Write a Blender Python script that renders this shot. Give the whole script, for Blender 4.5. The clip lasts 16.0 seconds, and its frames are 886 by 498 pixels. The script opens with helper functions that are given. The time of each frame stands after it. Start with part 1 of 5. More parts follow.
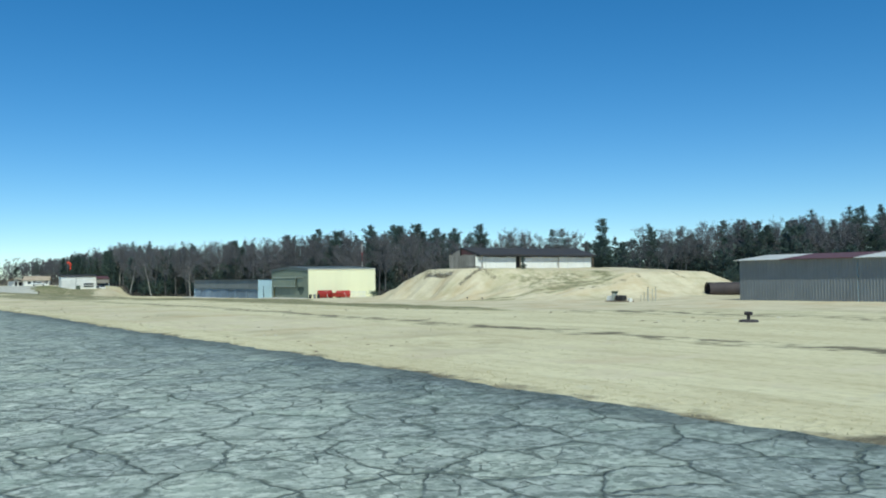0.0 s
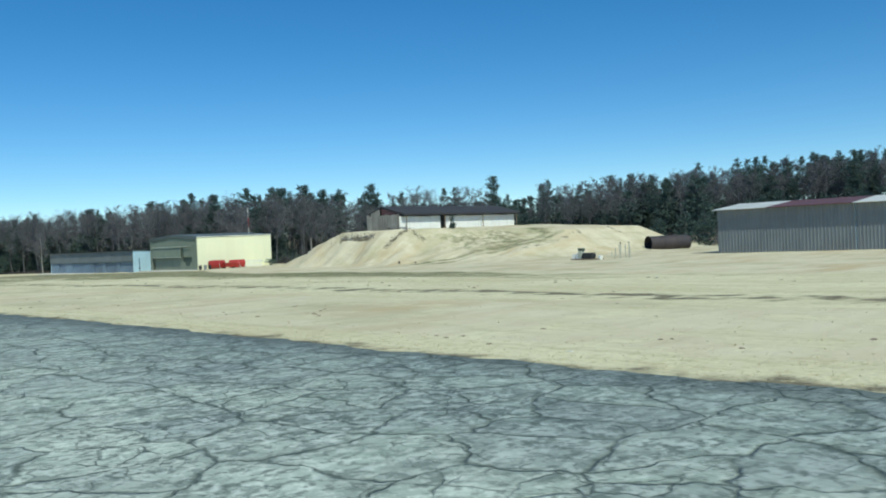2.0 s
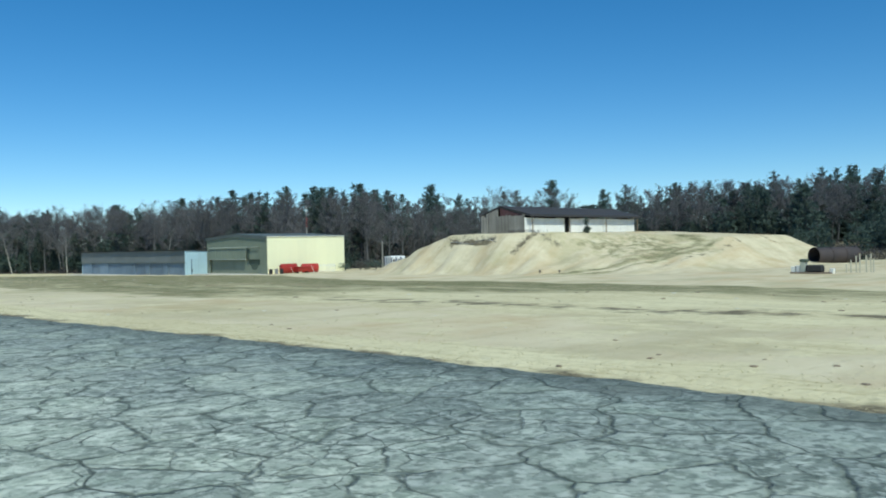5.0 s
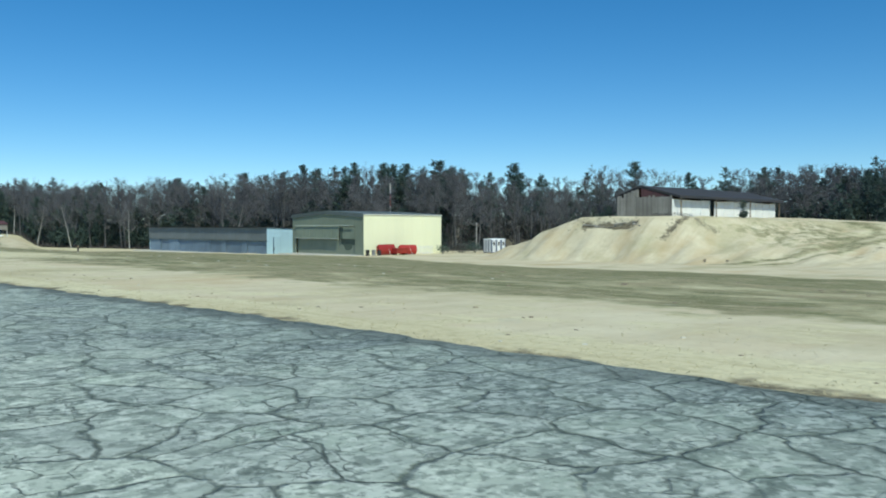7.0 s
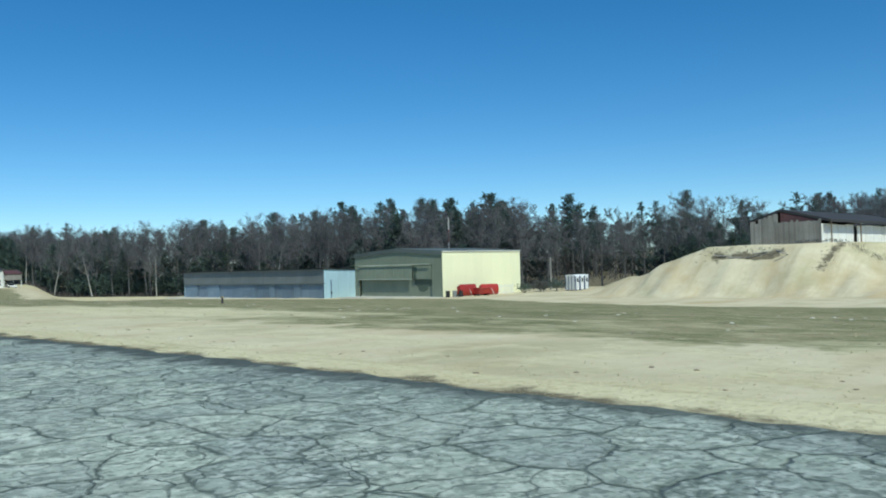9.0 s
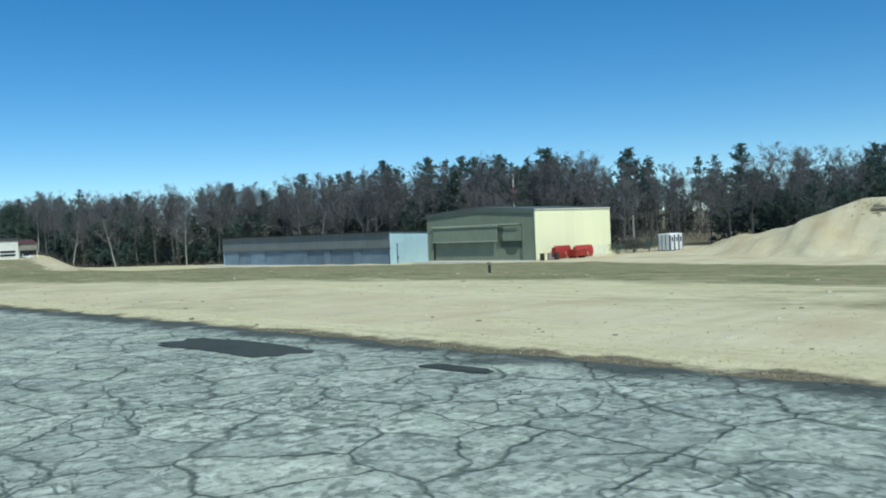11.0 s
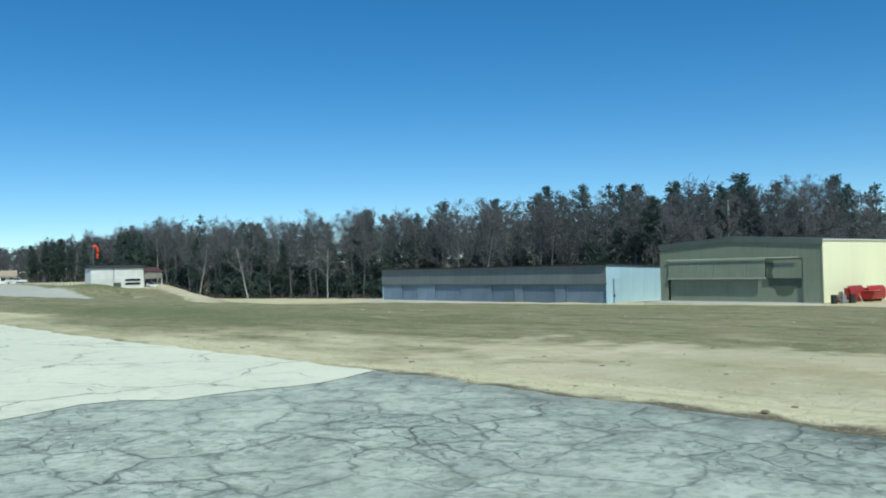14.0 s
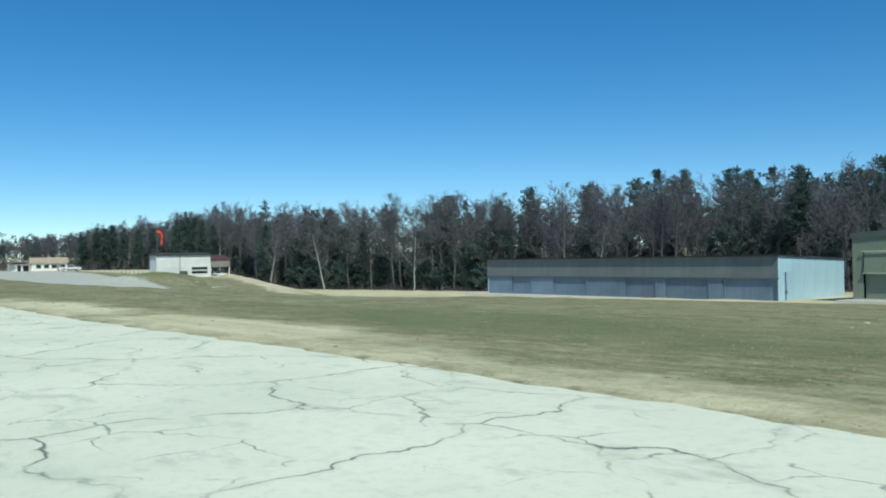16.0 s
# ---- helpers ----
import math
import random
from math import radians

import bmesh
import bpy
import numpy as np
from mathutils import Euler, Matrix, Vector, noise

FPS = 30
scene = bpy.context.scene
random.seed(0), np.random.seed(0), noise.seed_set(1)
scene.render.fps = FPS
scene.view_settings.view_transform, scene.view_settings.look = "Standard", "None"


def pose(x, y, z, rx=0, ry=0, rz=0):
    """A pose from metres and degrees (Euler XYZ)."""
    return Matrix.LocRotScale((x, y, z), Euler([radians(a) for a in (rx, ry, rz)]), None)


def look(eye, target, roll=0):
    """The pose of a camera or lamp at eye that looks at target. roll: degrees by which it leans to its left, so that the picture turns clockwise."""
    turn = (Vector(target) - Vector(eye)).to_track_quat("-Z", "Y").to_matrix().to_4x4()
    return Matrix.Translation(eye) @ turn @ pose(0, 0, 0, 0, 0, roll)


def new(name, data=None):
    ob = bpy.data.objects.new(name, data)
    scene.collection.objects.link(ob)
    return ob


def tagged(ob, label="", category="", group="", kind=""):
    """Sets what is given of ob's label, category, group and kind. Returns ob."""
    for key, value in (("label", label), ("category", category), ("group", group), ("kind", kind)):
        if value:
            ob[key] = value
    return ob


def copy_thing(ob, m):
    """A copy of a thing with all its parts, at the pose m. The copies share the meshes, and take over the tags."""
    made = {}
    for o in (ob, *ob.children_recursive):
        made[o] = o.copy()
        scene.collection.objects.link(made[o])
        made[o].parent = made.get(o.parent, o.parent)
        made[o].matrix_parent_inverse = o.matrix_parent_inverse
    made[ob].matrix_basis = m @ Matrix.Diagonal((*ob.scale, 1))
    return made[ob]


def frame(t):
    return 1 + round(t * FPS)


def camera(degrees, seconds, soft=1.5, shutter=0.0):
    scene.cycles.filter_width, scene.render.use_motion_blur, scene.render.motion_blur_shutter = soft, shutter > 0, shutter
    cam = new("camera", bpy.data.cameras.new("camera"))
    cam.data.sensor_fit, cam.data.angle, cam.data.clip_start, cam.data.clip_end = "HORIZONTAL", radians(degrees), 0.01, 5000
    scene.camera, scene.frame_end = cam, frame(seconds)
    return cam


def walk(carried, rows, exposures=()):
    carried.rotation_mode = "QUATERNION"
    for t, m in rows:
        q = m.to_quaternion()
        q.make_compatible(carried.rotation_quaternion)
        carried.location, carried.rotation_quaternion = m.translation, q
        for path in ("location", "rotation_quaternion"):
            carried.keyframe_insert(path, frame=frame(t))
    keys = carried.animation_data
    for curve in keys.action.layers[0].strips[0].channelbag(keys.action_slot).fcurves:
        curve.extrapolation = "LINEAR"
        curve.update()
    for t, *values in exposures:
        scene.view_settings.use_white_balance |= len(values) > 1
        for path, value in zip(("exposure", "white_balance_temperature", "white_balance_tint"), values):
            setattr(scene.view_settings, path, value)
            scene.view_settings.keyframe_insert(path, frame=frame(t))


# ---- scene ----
cam = camera(54.68, 16.0, soft=1.95, shutter=0.07)
PATH = [
    (0.0, (0.000, 0.221, 1.328), (-48.806, 35.065, 3.285), -0.72),
    (0.5, (-4.770, 0.150, 1.328), (-50.074, 39.468, 2.634), -0.26),
    (1.0, (-9.568, 0.081, 1.328), (-52.810, 41.675, 1.585), -0.07),
    (1.5, (-14.343, 0.015, 1.328), (-56.921, 42.290, 1.266), -1.32),
    (2.0, (-19.027, -0.040, 1.328), (-61.045, 42.781, 0.457), -2.60),
    (2.5, (-23.588, -0.084, 1.328), (-64.456, 43.808, -0.485), -2.39),
    (3.0, (-28.123, -0.111, 1.328), (-67.990, 44.715, 0.202), -1.96),
    (3.5, (-32.585, -0.127, 1.328), (-72.757, 44.424, 0.110), -0.87),
    (4.0, (-37.234, -0.135, 1.328), (-77.767, 44.056, -0.712), -0.67),
    (4.5, (-41.973, -0.143, 1.328), (-82.759, 43.858, 0.681), -1.88),
    (4.7, (-43.866, -0.146, 1.328), (-84.835, 43.688, 1.049), -1.68),
    (6.8, (-62.896, -0.157, 1.328), (-105.421, 42.152, 0.030), 0.89),
    (7.0, (-64.723, -0.145, 1.328), (-107.310, 42.094, -0.154), 0.05),
    (7.5, (-69.302, -0.112, 1.328), (-112.483, 41.533, 0.279), -0.88),
    (8.0, (-73.980, -0.076, 1.328), (-117.665, 41.054, 1.286), -1.06),
    (8.5, (-78.762, -0.042, 1.328), (-121.812, 41.728, 2.701), -1.66),
    (9.0, (-83.567, -0.014, 1.328), (-125.709, 42.677, 2.534), -1.48),
    (9.2, (-85.472, -0.005, 1.328), (-127.425, 42.882, 2.184), -1.91),
    (11.3, (-103.738, -0.098, 1.328), (-145.137, 43.285, -0.686), -2.45),
    (11.5, (-105.434, -0.092, 1.328), (-146.068, 43.987, -1.103), -2.74),
    (12.0, (-109.667, -0.075, 1.328), (-150.028, 44.260, -1.001), -1.32),
    (12.5, (-113.993, -0.046, 1.328), (-155.211, 43.527, -0.265), -0.50),
    (13.0, (-118.484, 0.001, 1.328), (-161.285, 42.049, 1.616), -0.89),
    (13.5, (-123.173, 0.061, 1.328), (-167.297, 40.693, 2.788), -0.93),
    (14.0, (-127.801, 0.125, 1.328), (-172.760, 39.833, 2.716), -1.30),
    (14.5, (-132.298, 0.186, 1.328), (-178.243, 38.771, 1.845), -1.11),
    (15.0, (-136.736, 0.244, 1.328), (-183.481, 37.853, 2.045), -1.94),
    (15.5, (-141.304, 0.299, 1.328), (-188.221, 37.677, 2.639), -1.01),
    (16.0, (-145.908, 0.354, 1.328), (-192.241, 38.466, 2.147), -0.75),
]
walk(cam, [(t, look(eye, aim, roll)) for t, eye, aim, roll in PATH], [(0, 0.0, 6200, -7), (16, 0.0, 6200, -7)])

# ---- world, sun ----
SUN_EL, SUN_AZ = 50.0, 68.0  # height; turn from the runway's normal towards +x
el, az = radians(SUN_EL), radians(SUN_AZ)
sun_dir = Vector((math.cos(el) * math.sin(az), -math.cos(el) * math.cos(az), math.sin(el)))
world = bpy.data.worlds.new("sky")
scene.world = world
world.use_nodes = True
wn = world.node_tree.nodes
sky = wn.new("ShaderNodeTexSky")
sky.sky_type, sky.sun_disc = "NISHITA", False
sky.sun_elevation, sky.sun_rotation = el, math.atan2(sun_dir.x, sun_dir.y)
sky.altitude, sky.air_density, sky.dust_density, sky.ozone_density = 3000, 1.0, 0.0, 2.0
hue = wn.new("ShaderNodeHueSaturation")
hue.inputs["Saturation"].default_value = 1.4
soft = wn.new("ShaderNodeGamma")
soft.inputs["Gamma"].default_value = 0.9
world.node_tree.links.new(sky.outputs[0], soft.inputs["Color"])
world.node_tree.links.new(soft.outputs[0], hue.inputs["Color"])
tone = wn.new("ShaderNodeMix")
tone.data_type, tone.blend_type = "RGBA", "MULTIPLY"
tone.inputs[0].default_value = 1.0
tone.inputs[7].default_value = (0.96, 0.97, 1.03, 1)
world.node_tree.links.new(hue.outputs[0], tone.inputs[6])
world.node_tree.links.new(tone.outputs[2], wn["Background"].inputs[0])
wn["Background"].inputs[1].default_value = 0.14
sun = new("sun", bpy.data.lights.new("sun", "SUN"))
sun.data.energy, sun.data.angle, sun.data.color = 3.75, radians(0.53), (1.0, 0.95, 0.86)
sun.matrix_world = look(sun_dir * 100, (0, 0, 0))


# ---- materials ----
def shader(name, rough=0.8, metal=0.0):
    m = bpy.data.materials.new(name)
    m.use_nodes = True
    n, l = m.node_tree.nodes, m.node_tree.links
    b = n["Principled BSDF"]
    b.inputs["Roughness"].default_value, b.inputs["Metallic"].default_value = rough, metal
    return m, n, l, b


def noise_tex(n, l, src, scale, detail=4.0, rough=0.6):
    x = n.new("ShaderNodeTexNoise")
    x.inputs["Scale"].default_value, x.inputs["Detail"].default_value, x.inputs["Roughness"].default_value = scale, detail, rough
    l.new(src, x.inputs["Vector"])
    return x.outputs["Fac"]


def ramp(n, l, src, lo, hi, a=0.0, b=1.0):
    x = n.new("ShaderNodeMapRange")
    for k, v in zip(("From Min", "From Max", "To Min", "To Max"), (lo, hi, a, b)):
        x.inputs[k].default_value = v
    l.new(src, x.inputs["Value"])
    return x.outputs["Result"]


def mixc(n, l, fac, a, b, mode="MIX"):
    x = n.new("ShaderNodeMix")
    x.data_type, x.blend_type = "RGBA", mode
    for sock, v in ((x.inputs[0], fac), (x.inputs[6], a), (x.inputs[7], b)):
        if hasattr(v, "is_linked"):
            l.new(v, sock)
        elif isinstance(v, (int, float)):
            sock.default_value = v
        else:
            sock.default_value = (*v, 1)
    return x.outputs[2]


def arith(n, l, op, a, b):
    x = n.new("ShaderNodeMath")
    x.operation = op
    for sock, v in zip(x.inputs, (a, b)):
        if hasattr(v, "is_linked"):
            l.new(v, sock)
        else:
            sock.default_value = v
    return x.outputs[0]


def bump(n, l, b, height, strength=0.4, dist=0.02):
    x = n.new("ShaderNodeBump")
    x.inputs["Strength"].default_value, x.inputs["Distance"].default_value = strength, dist
    l.new(height, x.inputs["Height"])
    l.new(x.outputs[0], b.inputs["Normal"])


def coords(n, l, kind="Object", scale=None):
    src = n.new("ShaderNodeTexCoord").outputs[kind]
    if scale:
        mp = n.new("ShaderNodeMapping")
        mp.inputs["Scale"].default_value = scale
        l.new(src, mp.inputs["Vector"])
        src = mp.outputs[0]
    return src


def painted(name, base, worn, rough=0.55, metal=0.0, big=0.35, fine=9.0, streak=0.0, vary=0.12):
    """Weathered paint or sheet metal: large fading, fine dirt, run-off streaks, a slight change from piece to piece."""
    m, n, l, b = shader(name, rough, metal)
    o = coords(n, l)
    col = mixc(n, l, ramp(n, l, noise_tex(n, l, o, big), 0.35, 0.7), base, worn)
    dirt = tuple(0.55 * c for c in worn)
    col = mixc(n, l, ramp(n, l, noise_tex(n, l, o, fine, 6), 0.55, 0.85, 0.0, 0.5), col, dirt)
    if streak:
        run = noise_tex(n, l, coords(n, l, scale=(3.5, 3.5, 0.12)), 1.0, 5)
        col = mixc(n, l, ramp(n, l, run, 0.5, 0.75, 0.0, streak), col, dirt)
    info = n.new("ShaderNodeObjectInfo").outputs["Random"]
    col = mixc(n, l, 1.0, col, mixc(n, l, info, (1 - vary,) * 3, (1 + vary,) * 3), "MULTIPLY")
    l.new(col, b.inputs["Base Color"])
    l.new(ramp(n, l, noise_tex(n, l, o, fine * 0.6), 0.3, 0.7, rough - 0.08, rough + 0.12), b.inputs["Roughness"])
    bump(n, l, b, noise_tex(n, l, o, fine * 2), 0.15, 0.01)
    return m


def asphalt_material():
    """Old bleached asphalt, broken into plates by wide dark cracks with darkened rims."""
    m, n, l, b = shader("cracked_asphalt", 0.9)
    o = coords(n, l)

    def shifted(src, scale, detail, amount):
        warp = n.new("ShaderNodeTexNoise")
        warp.inputs["Scale"].default_value, warp.inputs["Detail"].default_value = scale, detail
        l.new(o, warp.inputs["Vector"])
        wv = n.new("ShaderNodeVectorMath")
        wv.operation = "MULTIPLY_ADD"
        l.new(warp.outputs["Color"], wv.inputs[0])
        wv.inputs[1].default_value = (amount, amount, 0.0)
        l.new(src, wv.inputs[2])
        return wv.outputs[0]

    def cells(src, scale, feature):
        v = n.new("ShaderNodeTexVoronoi")
        v.voronoi_dimensions, v.feature = "2D", feature
        v.inputs["Scale"].default_value = scale
        l.new(src, v.inputs["Vector"])
        return v

    where = shifted(shifted(o, 7.0, 4, 0.14), 1.1, 3, 0.6)
    side = n.new("ShaderNodeSeparateXYZ")
    l.new(o, side.inputs[0])
    main, fine, crumb = (cells(where, k, "DISTANCE_TO_EDGE").outputs["Distance"] for k in (1.25, 2.7, 5.6))
    ragged_w = ramp(n, l, noise_tex(n, l, o, 2.3, 5, 0.7), 0.35, 0.65, 0.2, 1.25)
    lines = [ramp(n, l, arith(n, l, "DIVIDE", d, ragged_w), lo, hi, 1.0, 0.0) for d, lo, hi in ((main, 0.004, 0.042), (fine, 0.006, 0.045), (crumb, 0.015, 0.08))]
    gate = ramp(n, l, noise_tex(n, l, o, 0.5, 4), 0.46, 0.58)
    crumbly = ramp(n, l, noise_tex(n, l, o, 0.9, 4), 0.54, 0.64)
    crack = arith(n, l, "MAXIMUM", lines[0], arith(n, l, "MULTIPLY", lines[1], ramp(n, l, gate, 0.0, 1.0, 0.12, 0.85)))
    crack = arith(n, l, "MAXIMUM", crack, arith(n, l, "MULTIPLY", lines[2], arith(n, l, "MULTIPLY", crumbly, 0.7)))
    crack = arith(n, l, "MULTIPLY", crack, ramp(n, l, noise_tex(n, l, o, 1.7, 5, 0.7), 0.34, 0.52, 0.3, 1.0))
    tints = []
    for k in (1.25, 2.7):
        sep = n.new("ShaderNodeSeparateColor")
        l.new(cells(where, k, "F1").outputs["Color"], sep.inputs[0])
        tints.append(sep.outputs[0])
    body = mixc(n, l, ramp(n, l, noise_tex(n, l, o, 0.28, 5), 0.35, 0.68), (0.44, 0.48, 0.415), (0.32, 0.36, 0.31))
    body = mixc(n, l, ramp(n, l, noise_tex(n, l, o, 1.1, 4), 0.5, 0.7, 0.0, 0.4), body, (0.31, 0.39, 0.3))
    # paler wear towards the bleached paving
    worn = arith(n, l, "ADD", side.outputs["X"], ramp(n, l, noise_tex(n, l, o, 0.25, 5), 0.3, 0.7, -13.0, 13.0))
    body = mixc(n, l, ramp(n, l, worn, -108.0, -131.0, 0.0, 0.9), body, (0.57, 0.595, 0.49))
    # surface worn off down to dark stone in ragged flat scabs
    lay = coords(n, l, scale=(1.15, 0.85, 1.0))
    rough_zone = ramp(n, l, noise_tex(n, l, o, 0.7, 5), 0.4, 0.6, 0.6, 1.0)
    rough_zone = arith(n, l, "MULTIPLY", rough_zone, ramp(n, l, worn, -112.0, -131.0, 1.0, 0.5))
    for scale, lo, hi, most, shade in ((1.6, 0.51, 0.55, 0.55, (0.2, 0.235, 0.205)), (3.4, 0.53, 0.57, 0.75, (0.62, 0.66, 0.58)), (4.6, 0.53, 0.57, 0.85, (0.13, 0.16, 0.135)), (9.0, 0.53, 0.58, 0.8, (0.64, 0.67, 0.6)), (12.0, 0.54, 0.58, 0.85, (0.11, 0.135, 0.115))):
        scab = ramp(n, l, noise_tex(n, l, lay, scale, 6, 0.66), lo, hi, 0.0, most)
        body = mixc(n, l, arith(n, l, "MULTIPLY", scab, rough_zone), body, shade)
    old = arith(n, l, "MULTIPLY", ramp(n, l, noise_tex(n, l, lay, 0.9, 8, 0.75), 0.49, 0.58), arith(n, l, "MULTIPLY", ramp(n, l, side.outputs["X"], -108.0, -122.0), ramp(n, l, side.outputs["X"], -128.0, -137.0, 1.0, 0.2)))
    body = mixc(n, l, arith(n, l, "MULTIPLY", old, 0.5), body, (0.24, 0.27, 0.21))
    body = mixc(n, l, ramp(n, l, noise_tex(n, l, o, 60, 3), 0.52, 0.72, 0.0, 0.35), body, (0.58, 0.6, 0.54))
    body = mixc(n, l, ramp(n, l, worn, -114.0, -132.0, 1.0, 0.4), body, mixc(n, l, tints[0], (0.85, 0.86, 0.88), (1.1, 1.1, 1.07)), "MULTIPLY")
    body = mixc(n, l, 1.0, body, mixc(n, l, tints[1], (0.92, 0.92, 0.93), (1.07, 1.07, 1.06)), "MULTIPLY")
    halo = arith(n, l, "MULTIPLY", ramp(n, l, main, 0.0, 0.16, 1.0, 0.0), ramp(n, l, noise_tex(n, l, o, 3.0, 5, 0.7), 0.42, 0.6))
    body = mixc(n, l, arith(n, l, "MULTIPLY", halo, 0.5), body, (0.14, 0.17, 0.14))
    # darker towards the grass edge, nearly black at the lip
    rim = arith(n, l, "ADD", side.outputs["Y"], ramp(n, l, noise_tex(n, l, o, 0.7, 6, 0.65), 0.3, 0.7, -1.3, 1.3))
    body = mixc(n, l, arith(n, l, "MULTIPLY", ramp(n, l, rim, 3.0, 7.0), ramp(n, l, side.outputs["X"], -55.0, -105.0, 1.0, 0.2)), body, (0.56, 0.6, 0.64), "MULTIPLY")
    lip = arith(n, l, "ADD", side.outputs["Y"], ramp(n, l, noise_tex(n, l, o, 1.2, 6, 0.65), 0.3, 0.7, -0.45, 0.45))
    lip = arith(n, l, "MULTIPLY", ramp(n, l, lip, 6.2, 6.65), ramp(n, l, side.outputs["X"], -70.0, -95.0, 0.5, 0.95))
    lip = arith(n, l, "MULTIPLY", lip, ramp(n, l, side.outputs["X"], -122.0, -134.0, 1.0, 0.3))
    body = mixc(n, l, lip, body, (0.06, 0.07, 0.062))
    crack = arith(n, l, "MULTIPLY", crack, ramp(n, l, worn, -114.0, -132.0, 1.0, 0.4))
    l.new(mixc(n, l, arith(n, l, "MULTIPLY", crack, 0.85), body, (0.075, 0.095, 0.075)), b.inputs["Base Color"])
    hgt = arith(n, l, "SUBTRACT", arith(n, l, "MULTIPLY", noise_tex(n, l, o, 30, 4), 0.3), crack)
    bump(n, l, b, hgt, 0.9, 0.03)
    return m


def pale_paving_material():
    """Bleached pale paving with a few wandering dark cracks."""
    m, n, l, b = shader("pale_paving", 0.85)
    o = coords(n, l)
    warp = n.new("ShaderNodeTexNoise")
    warp.inputs["Scale"].default_value, warp.inputs["Detail"].default_value = 0.9, 5
    l.new(o, warp.inputs["Vector"])
    wv = n.new("ShaderNodeVectorMath")
    wv.operation = "MULTIPLY_ADD"
    l.new(warp.outputs["Color"], wv.inputs[0])
    wv.inputs[1].default_value = (1.2, 1.2, 0.0)
    l.new(o, wv.inputs[2])
    v = n.new("ShaderNodeTexVoronoi")
    v.voronoi_dimensions, v.feature = "2D", "DISTANCE_TO_EDGE"
    v.inputs["Scale"].default_value = 0.42
    l.new(wv.outputs[0], v.inputs["Vector"])
    crack = ramp(n, l, v.outputs["Distance"], 0.002, 0.008, 0.95, 0.0)
    crack = arith(n, l, "MULTIPLY", crack, ramp(n, l, noise_tex(n, l, o, 0.8, 5), 0.42, 0.54))
    v2 = n.new("ShaderNodeTexVoronoi")
    v2.voronoi_dimensions, v2.feature = "2D", "DISTANCE_TO_EDGE"
    v2.inputs["Scale"].default_value = 1.0
    l.new(wv.outputs[0], v2.inputs["Vector"])
    thin = ramp(n, l, v2.outputs["Distance"], 0.004, 0.016, 0.75, 0.0)
    crack = arith(n, l, "MAXIMUM", crack, arith(n, l, "MULTIPLY", thin, ramp(n, l, noise_tex(n, l, o, 0.9), 0.5, 0.6)))
    body = mixc(n, l, ramp(n, l, noise_tex(n, l, o, 0.35, 5), 0.35, 0.7), (0.86, 0.83, 0.63), (0.74, 0.725, 0.55))
    body = mixc(n, l, ramp(n, l, noise_tex(n, l, o, 2.6, 6), 0.56, 0.8, 0.0, 0.4), body, (0.36, 0.37, 0.33))
    body = mixc(n, l, ramp(n, l, noise_tex(n, l, o, 7.0, 6, 0.75), 0.5, 0.72, 0.0, 0.4), body, (0.5, 0.5, 0.4))
    stain = noise_tex(n, l, coords(n, l, scale=(0.7, 1.3, 1.0)), 1.0, 6, 0.7)
    body = mixc(n, l, ramp(n, l, stain, 0.57, 0.68, 0.0, 0.55), body, (0.44, 0.45, 0.35))
    halo = arith(n, l, "MULTIPLY", ramp(n, l, v.outputs["Distance"], 0.0, 0.05, 1.0, 0.0), ramp(n, l, noise_tex(n, l, o, 1.3, 5), 0.45, 0.6))
    body = mixc(n, l, arith(n, l, "MULTIPLY", halo, 0.4), body, (0.42, 0.44, 0.34))
    body = mixc(n, l, ramp(n, l, noise_tex(n, l, o, 60, 3), 0.45, 0.75, 0.0, 0.35), body, (0.7, 0.7, 0.66))
    l.new(mixc(n, l, crack, body, (0.16, 0.165, 0.14)), b.inputs["Base Color"])
    bump(n, l, b, arith(n, l, "SUBTRACT", arith(n, l, "MULTIPLY", noise_tex(n, l, o, 40, 4), 0.25), crack), 0.6, 0.015)
    return m


